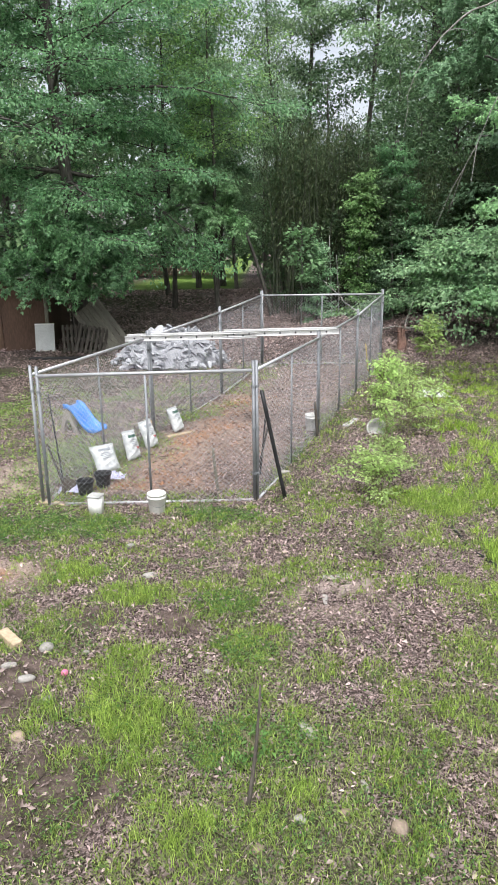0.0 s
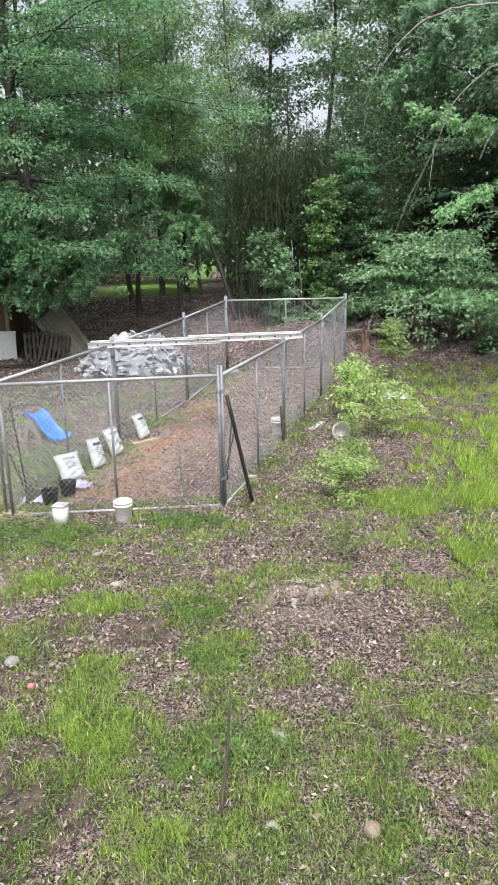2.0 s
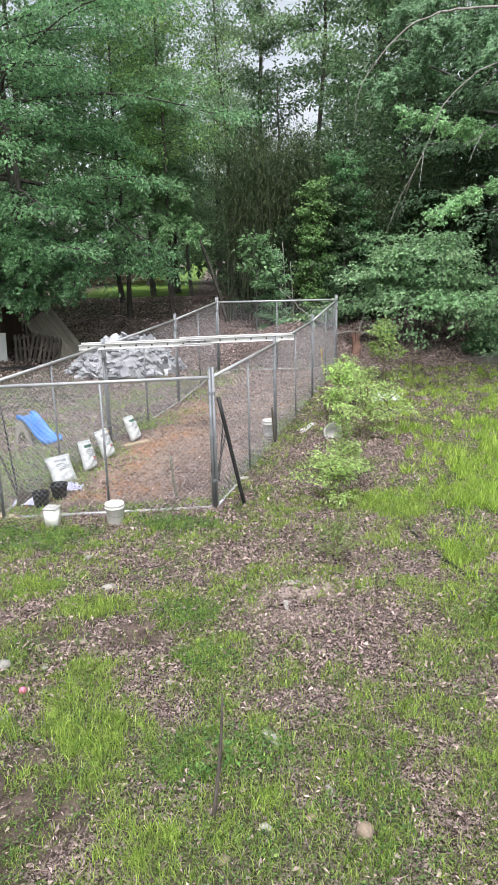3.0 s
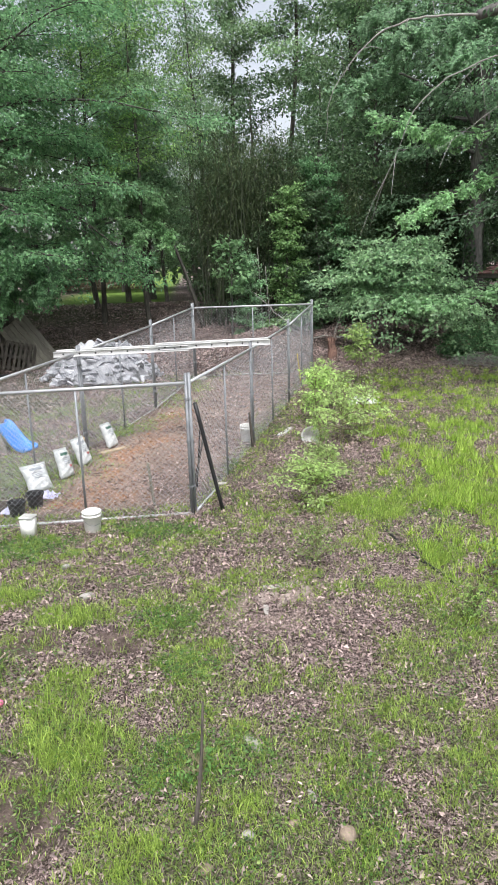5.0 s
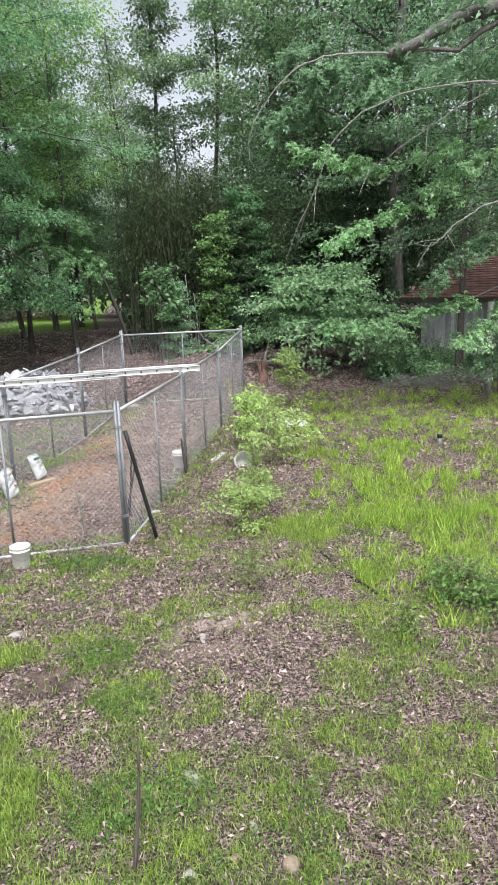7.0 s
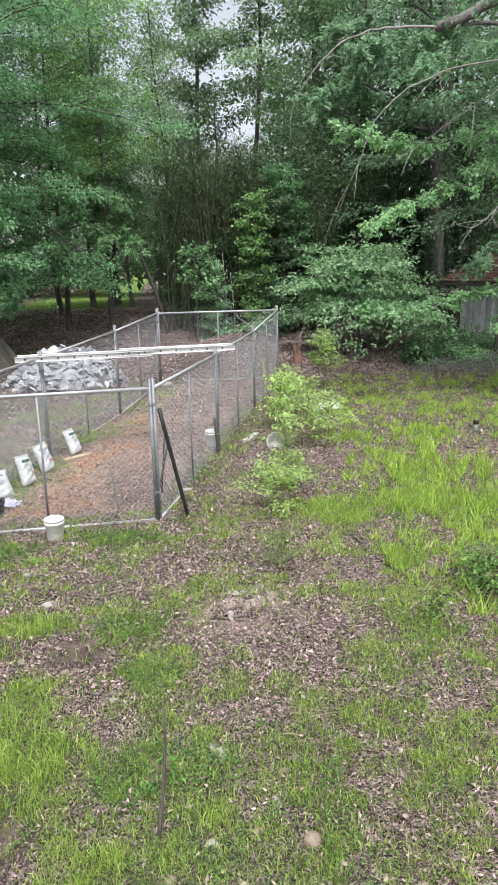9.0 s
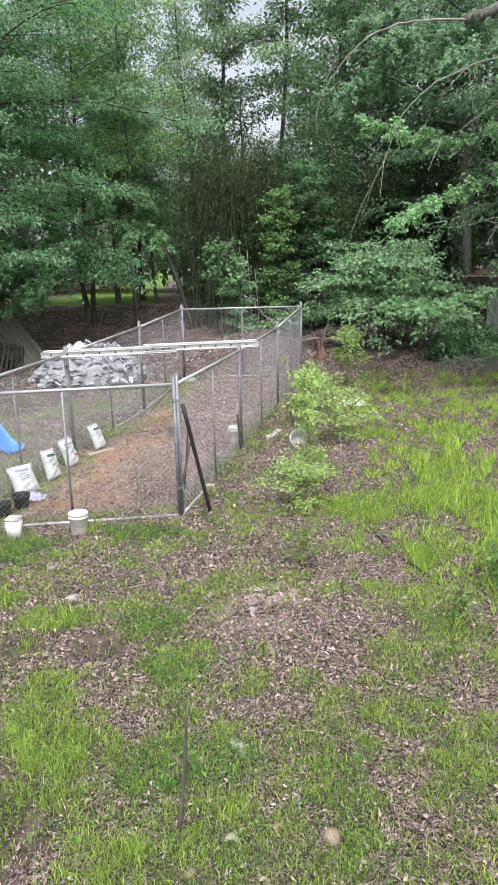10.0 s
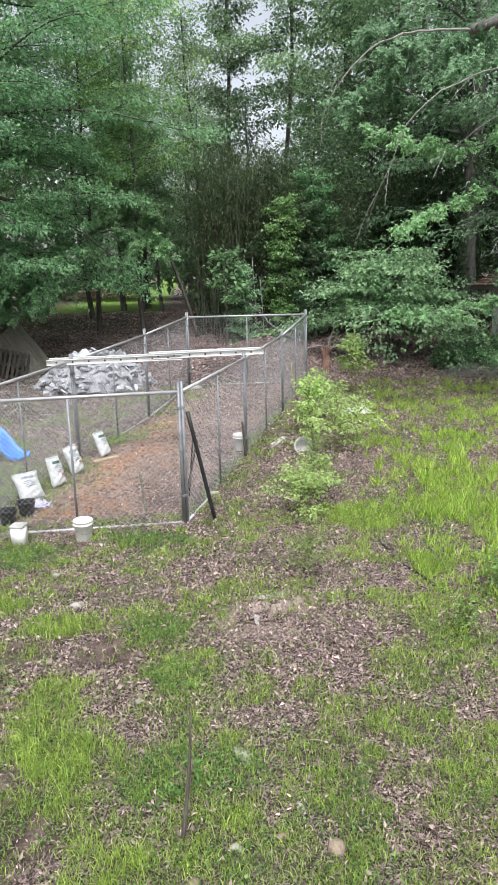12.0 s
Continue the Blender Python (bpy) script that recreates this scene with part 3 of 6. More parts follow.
def tuft_grass():
    """Low grass all over, dense clumps where it grows best, tall grass on the sunny side."""
    open_ground = lambda x, y: (1 - inside_kennel(x, y)) * (1 - pale(x, y)) * (1 - shade_woods(x, y)) * (1 - 0.9 * np.exp(-((y - 9.95) / 0.09) ** 2) * smooth(-x, -0.3, 0))
    at, r = scatter(64000, -5, 8, 2.8, 10.5, lambda x, y: (0.12 + 0.7 * turf(x, y) + 0.1 * mats(x, y)) * open_ground(x, y), 101, 1.1)
    lay_grass("grass", at, r, 4, 0.035, 0.03, 0.075, r.uniform(0.6, 1.5, len(at)), 0.0028, 0.006, 0.12, 1.4, GRASSLEAF, "patchy green lawn grass in loose tufts", 7)
    at, r = scatter(30000, -5, 11, 10, 20, lambda x, y: grassy(x, y) ** 1.3 * (0.3 + 0.7 * smooth(rough_noise(x, y, 0.3, 69), 0.4, 0.58)), 107, 1.1)
    lay_grass("grass", at, r, 4, 0.04, 0.05, 0.11, (0.5 + rough_noise(at[:, 0], at[:, 1], 0.8, 30)) * r.uniform(0.6, 1.5, len(at)), 0.005, 0.009, 0.06, 1.1, LUSHLEAF,
              "patchy green grass round the kennel", 17, True)
    at, r = scatter(13000, -5, 7.0, 2.8, 10.4, lambda x, y: turf(x, y) ** 1.6 * open_ground(x, y), 106, 1.1)
    tall = 0.45 + 0.5 * any_patch(TALL_PATCHES, at[:, 0], at[:, 1]) + 0.25 * rough_noise(at[:, 0], at[:, 1], 0.4, 36)
    lay_grass("grass_clumps", at, r, 30, 0.04, 0.05, 0.135, tall * r.uniform(0.6, 1.15, len(at)), 0.003, 0.0065, 0.08, 1.1, CLUMPLEAF, "bright clumps of longer grass", 9)
    at, r = scatter(7000, 1.2, 10.5, 6.0, 18.8, lambda x, y: lush(x, y) * (1 - 0.85 * any_patch(WORN_PATCHES, x, y)) * (0.04 + 0.96 * smooth(0.5 * rough_noise(x, y, 0.6, 61) + 0.5 * rough_noise(x, y, 0.22, 62), 0.46, 0.57)), 102, 1.25)
    lay_grass("tall_grass", at, r, 26, 0.032, 0.08, 0.27, (0.4 + 0.75 * rough_noise(at[:, 0], at[:, 1], 0.5, 33)) * r.uniform(0.6, 1.3, len(at)) * (1.15 - 0.35 * smooth(at[:, 1], 11, 15)), 0.010, 0.018, 0.03, 0.75, LUSHLEAF,
              "lush bright yellow-green tall grass in tufts", 8, True)


def flat_leaves(name, at, r, lo, hi, wlo, whi, material, label, category, tilt, fold):
    n = len(at)
    a = r.uniform(0, 2 * np.pi, n)
    way = np.stack([np.cos(a), np.sin(a), r.normal(0.05, tilt * 0.6, n)], 1)
    nor = np.stack([r.normal(0, tilt, n), r.normal(0, tilt, n), np.ones(n)], 1)
    L = r.uniform(lo, hi, n) * (1 + 0.05 * (at[:, 1] - 4))
    me = leaf_mesh(name, at, way, nor, L, L * r.uniform(wlo, whi, n), material, fold)
    tagged(new(name, me), label, category, kind="stuff")


def weeds():
    at, r = scatter(480000, -5, 9, 2.8, 19, lambda x, y: (0.06 + 0.8 * mats(x, y) + 0.2 * lush(x, y)) * smooth(grassy(x, y), 0.05, 0.3) * smooth(rough_noise(x, y, 0.16, 43), 0.3, 0.52), 103, 1.75)
    at[:, 2] += r.uniform(0.008, 0.05, len(at))
    flat_leaves("ground_weeds", at, r, 0.009, 0.024, 0.4, 0.9, WEEDLEAF, "low broad-leaved weeds and clover", "weeds", 0.5, 0.2)


def fallen_leaves():
    trodden = lambda x, y: 1 - 0.7 * smooth(-x, 2.2, 3.0) * smooth(y, 8.8, 9.6) * smooth(15.5 - y, 0, 1.5)
    thin = lambda x, y: np.clip(1.0 - 0.65 * grassy(x, y) - 0.35 * bare(x, y), 0.15, 1) * (0.45 + 0.55 * smooth(rough_noise(x, y, 0.5, 50), 0.38, 0.6)) * (1 - 0.8 * pale(x, y)) * trodden(x, y) * (1 - 0.7 * any_patch(DARK_PATCHES, x, y))
    at, r = scatter(520000, -6, 10, 2.8, 26, thin, 104, 1.8)
    at[:, 2] += r.uniform(0.003, 0.035, len(at))
    flat_leaves("fallen_leaves", at, r, 0.012, 0.042, 0.16, 0.5, LITTER, "dry brown and pinkish fallen leaves", "leaf litter", 1.2, 0.5)


def large_leaves():
    """Bigger curled leaves on top of the fine litter."""
    thin = lambda x, y: np.clip(0.9 - 0.75 * grassy(x, y) - 0.5 * bare(x, y), 0.04, 1) * (1 - 0.75 * inside_kennel(x, y)) * smooth(rough_noise(x, y, 0.4, 55), 0.33, 0.6) * (1 - 0.8 * pale(x, y)) * (0.25 + 0.75 * smooth(y, 4.8, 7)) * (1 - 0.6 * any_patch(DARK_PATCHES, x, y))
    at, r = scatter(120000, -6, 9, 3.4, 21, thin, 114, 1.35)
    at[:, 2] += r.uniform(0.012, 0.04, len(at))
    flat_leaves("large_fallen_leaves", at, r, 0.024, 0.055, 0.25, 0.6, PALELITTER, "larger curled pale brown fallen leaves", "leaf litter", 1.0, 0.45)


def dry_grass():
    """Last year's straw lying flat among the green."""
    at, r = scatter(42000, -4, 6, 2.5, 12, lambda x, y: np.clip(0.25 * smooth(rough_noise(x, y, 0.6, 91), 0.45, 0.6) + 0.9 * np.exp(-((x - 1.5) / 0.5) ** 2 - ((y - 5.1) / 0.5) ** 2), 0, 1) * (1 - inside_kennel(x, y)), 116, 1.2)
    n = len(at)
    me = blade_mesh("dry_grass", at, r.uniform(0.015, 0.06, n), r.uniform(0.002, 0.004, n), r.uniform(0.8, 3.0, n), STRAW, 117)
    tagged(new("dry_grass", me), "dry yellow straw lying among the green grass", "grass", kind="stuff")


dry_grass()


def woodland_litter():
    """Coarser leaves on the floor of the wood."""
    r = np.random.default_rng(118)
    n = 34000
    x, y = r.uniform(-9, 10, n), r.uniform(18.5, 33, n)
    keep = r.random(n) < shade_woods(x, y) * (0.35 + 0.65 * smooth(rough_noise(x, y, 1.2, 93), 0.35, 0.6))
    at = np.stack([x[keep], y[keep], lift(x[keep], y[keep]) + r.uniform(0.01, 0.05, keep.sum())], 1)
    flat_leaves("woodland_litter", at, r, 0.03, 0.06, 0.3, 0.6, LITTER, "brown fallen leaves on the wood's shaded floor", "leaf litter", 0.9, 0.4)


def left_weeds():
    """Low green growth on the left of the yard, in the kennel too."""
    r = np.random.default_rng(119)
    n = 75000
    x, y = r.uniform(-7, 0.5, n), 9.5 + 8.5 * r.random(n)
    u, v = kennel_uv(x, y)
    keep = r.random(n) < smooth(0.45 - u, 0, 0.3) * smooth(rough_noise(x, y, 0.8, 94), 0.42, 0.6) * (1 - 0.6 * smooth(y, 14, 17))
    at = np.stack([x[keep], y[keep], lift(x[keep], y[keep]) + r.uniform(0.01, 0.05, keep.sum())], 1)
    flat_leaves("ground_weeds", at, r, 0.012, 0.03, 0.4, 0.9, WEEDLEAF, "low dull green weeds beside and inside the kennel", "weeds", 0.5, 0.2)


woodland_litter()
left_weeds()


def clover_mats():
    """Close mats of small bright leaves."""
    at, r = scatter(420000, -5, 7, 2.8, 12, lambda x, y: (any_patch(MAT_PATCHES, x, y) + 0.4 * mats(x, y) * smooth(rough_noise(x, y, 0.4, 78), 0.5, 0.6)) * (1 - inside_kennel(x, y)), 115, 1.3)
    at[:, 2] += r.uniform(0.02, 0.065, len(at))
    flat_leaves("clover_mats", at, r, 0.010, 0.023, 0.5, 0.9, MATLEAF, "close mats of small bright green leaves", "weeds", 0.5, 0.2)


large_leaves()
clover_mats()


def fallen_twigs():
    """Thin twigs lying about."""
    at, r = scatter(15000, -5, 9, 1.0, 22, lambda x, y: 1 - 0.5 * grassy(x, y), 108, 1.4)
    n = len(at)
    at[:, 2] += r.uniform(0.006, 0.03, n)
    a = r.uniform(0, 2 * np.pi, n)
    way = np.stack([np.cos(a), np.sin(a), r.normal(0, 0.08, n)], 1)
    nor = np.stack([r.normal(0, 0.5, n), r.normal(0, 0.5, n), np.ones(n)], 1)
    L = 0.04 + 0.2 * r.random(n) ** 2
    tagged(new("fallen_twigs", leaf_mesh("fallen_twigs", at, way, nor, L, 0.003 + 0.005 * r.random(n), LITTER, 0.4)), "thin dry twigs lying on the ground", "twigs", kind="stuff")


fallen_twigs()


def earth_clods():
    """Small clods of dug earth on the kennel's floor."""
    r = np.random.default_rng(109)
    x, y = r.uniform(-2.6, 2.6, 9000), r.uniform(10.1, 18, 9000)
    keep = r.random(9000) < bare(x, y) ** 1.5 * 0.55
    x, y = x[keep], y[keep]
    n = len(x)
    c = np.stack([x, y, lift(x, y)], 1)
    size = r.uniform(0.008, 0.03, (n, 1)) * (1 + (r.random((n, 1)) > 0.93))
    six = np.array([(1, 0, 0), (-1, 0, 0), (0, 1, 0), (0, -1, 0), (0, 0, 0.7), (0, 0, -0.7)])
    v = c[:, None] + six[None] * size[:, None] * r.uniform(0.6, 1.3, (n, 6, 1))
    t = np.array([(0, 2, 4), (2, 1, 4), (1, 3, 4), (3, 0, 4), (2, 0, 5), (1, 2, 5), (3, 1, 5), (0, 3, 5)])
    me = tri_mesh("earth_clods", v.reshape(-1, 3), (np.arange(n)[:, None, None] * 6 + t[None]).reshape(-1, 3), EARTH)
    tagged(new("earth_clods", me), "loose red-brown clods of dug earth", "earth", kind="stuff")


earth_clods()
tuft_grass()
weeds()
fallen_leaves()

# ---- chain-link kennel ----
PANEL_H, PIPE = 1.715, 0.021


def kennel_panel(a, b, za, zb, label, inset=0.03, middle=True):
    """One framed chain-link panel between two places on the plan."""
    A, B = Vector((*a, za)), Vector((*b, zb))
    flat = Vector((B.x - A.x, B.y - A.y, 0))
    length = flat.length
    turn = math.degrees(math.atan2(flat.y, flat.x))
    ob = thing("kennel_panel", pose(A.x, A.y, A.z, 0, 0, turn), label, "fence panel", "chain-link kennel panels")
    rise = (zb - za) / length
    x0, x1, h = inset, length - inset, PANEL_H
    z = lambda x, up: up + rise * x
    over = 0.115
    for x in (x0, x1):
        part("post", tube([(x, 0, z(x, -0.04)), (x, 0, z(x, h + over))], PIPE, 10), STEEL, ob, smooth=True)
        part("cap", tube([(x, 0, z(x, h + over)), (x, 0, z(x, h + over + 0.008))], [PIPE * 1.05, PIPE * 0.5], 10), STEEL, ob)
    part("top_rail", tube([(x0, 0, z(x0, h)), (x1, 0, z(x1, h))], PIPE, 10), RAIL, ob, "bright galvanized top rail", True)
    part("bottom_rail", tube([(x0, 0, z(x0, 0.0)), (x1, 0, z(x1, 0.0))], PIPE, 10), RAIL, ob, "", True)
    if middle:
        xm = length / 2
        part("middle_post", tube([(xm, 0.0, z(xm, 0.0)), (xm, 0.0, z(xm, h))], PIPE * 0.72, 8), STEEL, ob, "", True)
    for x in (x0, x1):
        for up in (0.35, 0.95, 1.5):
            part("clamp", tube([(x, 0, z(x, up)), (x, 0, z(x, up + 0.03))], PIPE * 1.35, 8), STEEL, ob)
    # the mesh: two families of wires, woven a wire's width apart
    wire = bmesh.new()
    cell, lo, hi = 0.0715, 0.02, h - 0.02
    r = 0.0016
    for sign, off in ((1, 0.0022), (-1, -0.0022)):
        c = -hi
        while c < length + hi:
            pts = []
            for zz in (lo, hi):
                x = c + (zz if sign > 0 else hi - zz)
                pts.append((x, zz))
            (xa, ya), (xb, yb) = pts
            c += cell
            for lim, low in ((x0 + 0.02, True), (x1 - 0.02, False)):
                for k in (0, 1):
                    (px, py), (qx, qy) = ((xa, ya), (xb, yb)) if k == 0 else ((xb, yb), (xa, ya))
                    if (px < lim) if low else (px > lim):
                        if (qx <= lim) if low else (qx >= lim):
                            px, py = None, None
                        else:
                            f = (lim - px) / (qx - px)
                            px, py = lim, py + f * (qy - py)
                        if k == 0:
                            xa, ya = px, py
                        else:
                            xb, yb = px, py
                    if xa is None or xb is None:
                        break
                if xa is None or xb is None:
                    break
            if xa is None or xb is None or abs(ya - yb) < 0.02:
                continue
            tube([(xa, off, z(xa, ya)), (xb, off, z(xb, yb))], r, 3, wire, cap=False)
    part("wire_mesh", wire, WIRE, ob, "diamond chain-link wire mesh")
    return ob


PLAN = [
    (K_FL, K_FR, -0.045, 0.0, "galvanized chain-link panel closing the kennel's front"),
    (K_FR, K_R1, 0.0, 0.03, "galvanized chain-link side panel with a black bar leaning on it"),
    (K_R1, K_R2, 0.03, 0.13, "galvanized chain-link side panel beside the saplings"),
    (K_R2, K_BR, 0.13, 0.36, "galvanized chain-link side panel at the wood's edge"),
    (K_BL, K_BR, 0.36, 0.36, "galvanized chain-link panel closing the kennel's back"),
    ((-2.755, 10.03), K_L1, -0.045, 0.06, "galvanized chain-link side panel by the soil bags"),
    (K_L1, K_L2, 0.06, 0.22, "galvanized chain-link side panel before the rubble heap"),
    (K_L2, K_BL, 0.22, 0.36, "galvanized chain-link side panel on leafy ground"),
]
for a, b, za, zb, label in PLAN:
    kennel_panel(a, b, za + 0.012, zb + 0.012, label)

# ---- trees ----


def grow(seed, height, radius, limbs, low, reach, count, leaf, rise=25, droop=0.35, flat=0.35, spread=0.28, lean=(0, 0), bend=0.25, profile=None, sides=10, slim=0.36, twigs=True):
    """A tree at the origin: a bmesh of trunk and limbs, and the places and turns of its leaves."""
    r = np.random.default_rng(seed)
    bm = bmesh.new()
    k = 9
    hs = np.linspace(0, 1, k)
    wob = np.cumsum(r.normal(0, bend * height / 60, (k, 2)), 0)
    wob[0] = 0
    trunk = [Vector((lean[0] * h * height + wob[i, 0], lean[1] * h * height + wob[i, 1], h * height - (0.15 if i == 0 else 0))) for i, h in enumerate(hs)]
    radii = [radius * (1 - 0.8 * h) * (1.35 if i == 0 else 1) for i, h in enumerate(hs)]
    tube(trunk, radii, sides, bm, cap=False)
    tips, weight = [], []
    azimuth = r.uniform(0, 360)
    for i in range(limbs):
        f = low + (0.98 - low) * (i + r.random()) / limbs
        j = min(int(f * (k - 1)), k - 2)
        start = trunk[j].lerp(trunk[j + 1], f * (k - 1) - j)
        azimuth += 137.5 + r.normal(0, 18)
        g = (f - low) / (1 - low)
        L = reach * (profile(g) if profile else (0.55 + 0.9 * g * (1 - g) * 2 - 0.45 * g)) * r.uniform(0.5, 1.2)
        el = radians(rise + 35 * g + r.normal(0, 8))
        d = Vector((math.cos(radians(azimuth)) * math.cos(el), math.sin(radians(azimuth)) * math.cos(el), math.sin(el)))
        pts, p = [start], start.copy()
        n = 6 if twigs else 5
        for s in range(n):
            d = (d + Vector((r.normal(0, 0.12), r.normal(0, 0.12), -droop / n + r.normal(0, 0.05)))).normalized()
            p = p + d * L / n
            pts.append(p.copy())
        r0 = max(0.012, radius * slim * (1 - 0.75 * f) * min(1, L / reach + 0.2))
        tube(pts, [r0 * (1 - 0.85 * s / n) for s in range(n + 1)], 5 if twigs else 3, bm, cap=False)
        for s in range(1, n + 1):
            for side in (-1, 1):
                ax = (pts[s] - pts[s - 1]).normalized()
                out = ax.cross(Vector((0, 0, 1)))
                if out.length < 0.1:
                    out = Vector((1, 0, 0))
                w = (ax * r.uniform(0.4, 0.9) + out.normalized() * side * r.uniform(0.5, 1) + Vector((0, 0, r.normal(-0.05, 0.15)))).normalized()
                T = L * r.uniform(0.22, 0.42) * (1.15 - 0.5 * s / n)
                e = pts[s] + w * T
                if twigs:
                    tube([pts[s], pts[s].lerp(e, 0.5) + Vector((0, 0, 0.03)), e], [r0 * 0.3, r0 * 0.2, 0.004], 3, bm, cap=False)
                tips.append((pts[s], e))
                weight.append(T)
                for q, turn in ((0.4, 0.9), (0.7, -0.9), (0.95, 0.5)):
                    c = pts[s].lerp(e, q)
                    v = w * math.cos(turn) + w.cross(Vector((0, 0, 1))) * math.sin(turn) + Vector((0, 0, r.normal(-0.1, 0.2)))
                    tips.append((c, c + v.normalized() * T * 0.55))
                    weight.append(T * 0.55)
    w = np.array(weight) / sum(weight)
    pick = r.choice(len(tips), count, p=w)
    P0, P1 = np.array([t[0] for t in tips]), np.array([t[1] for t in tips])
    f = r.random((count, 1)) ** 0.7
    noise3 = r.normal(0, 1, (count, 3)) * [spread, spread, spread * flat]
    noise3[:, 2] -= 0.25 * spread * r.random(count)
    at = P0[pick] + (P1[pick] - P0[pick]) * f * 1.1 + noise3
    way = unit(P1[pick] - P0[pick]) + r.normal(0, 0.6, (count, 3)) + [0, 0, -0.3]
    nor = np.stack([r.normal(0, 0.45, count), r.normal(-0.3, 0.45, count), np.ones(count)], 1)
    L = leaf * r.uniform(0.6, 1.25, count)
    return bm, (at, way, nor, L)


def tree(name, at, label, leafmat, bark, category="tree", turn=0, size=1.0, width=0.55, group="", **how):
    ob = thing(name, Matrix.Translation(at) @ pose(0, 0, 0, 0, 0, turn) @ Matrix.Diagonal((size, size, size, 1)), label, category, group)
    bm, (p, w, n, L) = grow(**how)
    part("trunk", bm, bark, ob, smooth=True)
    me = leaf_mesh("crown", p, w, n, L, L * width, leafmat)
    new("crown", me).parent = ob
    return ob


# the spreading tree behind the plywood shed
tree("spreading_tree", spot(-5.2, 21.9), "tall spreading tree with layered green sprays over the shed", TREELEAF, BARK, seed=3, height=16, radius=0.22, limbs=80, low=0.135, reach=4.7,
     count=104000, leaf=0.106, rise=10, droop=0.45, flat=0.4, spread=0.15, lean=(-0.02, 0.0), profile=lambda g: 0.62 + 1.6 * min(g, 0.25) - 0.8 * max(0, g - 0.3))
# slim trees on the leafy ground to the left of the kennel
tree("slim_tree", spot(-2.95, 26.8), "slim dark-barked tree with drooping low sprays", SPRAYLEAF, BARK, seed=4, height=12, radius=0.085, limbs=46, low=0.33, reach=3.7,
     count=30000, leaf=0.112, rise=8, droop=0.5, flat=0.45, spread=0.17, profile=lambda g: 0.65 + 0.5 * math.sin(math.pi * min(1, 0.25 + 0.75 * g)))
tree("slim_tree", spot(-2.75, 35.0), "slim tree at the edge of the far lawn", LIGHTLEAF, BARK, seed=6, height=11, radius=0.12, limbs=36, low=0.34, reach=3.0,
     count=22000, leaf=0.15, rise=14, droop=0.4, flat=0.45, spread=0.25, profile=lambda g: 1.0 - 0.5 * g)
tree("slim_tree", spot(-3.6, 30.2), "tall slim tree with bright fresh leaves behind the others", FRESHLEAF, BARK, seed=8, height=14.5, radius=0.09, limbs=30, low=0.4, reach=2.6,
     count=13000, leaf=0.13, rise=20, droop=0.4, flat=0.6, spread=0.25, profile=lambda g: 0.45 + 0.7 * math.sin(math.pi * (0.1 + 0.85 * g)))
tree("slim_tree", spot(-1.3, 26.2), "slim tree with bright fresh leaves beside the bamboo", FRESHLEAF, BARK, seed=9, height=13, radius=0.075, limbs=36, low=0.4, reach=2.3,
     count=12000, leaf=0.115, rise=18, droop=0.4, flat=0.6, spread=0.2, profile=lambda g: 0.45 + 0.7 * math.sin(math.pi * (0.1 + 0.85 * g)))
tree("slim_tree", spot(-1.75, 33.5), "slim bare-stemmed tree at the edge of the far lawn", AIRYLEAF, BARK, seed=7, height=9, radius=0.09, limbs=26, low=0.4, reach=2.2,
     count=9000, leaf=0.14, rise=14, droop=0.4, flat=0.45, spread=0.25)

# trees of the wood: five builds, repeated
wood = []
for seed, h, rad, limbs, low, reach, count, leaf, matl, spread in (
        (21, 17, 0.22, 40, 0.14, 4.6, 7600, 0.23, AIRYLEAF, 0.26), (22, 12, 0.14, 40, 0.06, 3.4, 8000, 0.205, WOODLEAF, 0.24), (23, 19, 0.20, 40, 0.34, 4.2, 7000, 0.195, AIRYLEAF, 0.2),
        (24, 7, 0.07, 34, 0.04, 2.4, 6800, 0.16, WOODLEAF, 0.2), (25, 5, 0.05, 22, 0.05, 1.7, 3600, 0.18, LIGHTLEAF, 0.16)):
    wood.append(tree("wood_tree", (0, 0, -50), "tall leafy woodland tree in the dense wood", matl, BARK, seed=seed, height=h, radius=rad, limbs=limbs, low=low, reach=reach, count=count,
                     leaf=leaf, rise=20, spread=spread, flat=0.55, group="trees of the wood", twigs=False, profile=lambda g: (0.75 + 0.5 * g) * (1.15 - 0.75 * g)))
LABELS = ("tall broad-crowned woodland tree in the dense wood", "bushy mid-sized woodland tree, leafy to the ground", "tall airy woodland tree with a high open crown",
          "dense leafy understorey tree at the wood's edge", "young sapling with large fresh leaves at the wood's edge")
r = random.Random(5)
# x, y, build, size: two added left of view to shade the yard, then behind the plywood shed
WOOD_LEFT = ((-9.7, 14.5, 0, 0.9), (-10.2, 19.5, 0, 0.9), (-9.6, 28.5, 0, 0.8), (-7.2, 31, 0, 0.85), (-13.5, 28, 2, 0.9), (-10.5, 34, 2, 0.85),
             (-9.5, 45, 2, 0.8), (-12, 23.0, 1, 1.0), (-16, 34, 0, 0.9), (-4.2, 48, 2, 0.6))
# under the opening to the sky
WOOD_GAP = ((-0.9, 34, 2, 0.42), (0.5, 38, 2, 0.46), (1.5, 30, 1, 0.56), (0.5, 44, 2, 0.66), (2.1, 37, 2, 0.5),
            (-1.7, 37, 0, 0.62), (1.2, 41, 0, 0.6), (2.9, 29.5, 1, 0.66), (3.4, 25.6, 3, 0.75), (1.6, 26.4, 3, 0.7),
            (2.0, 23.6, 4, 0.5), (3.9, 24.0, 4, 0.42))
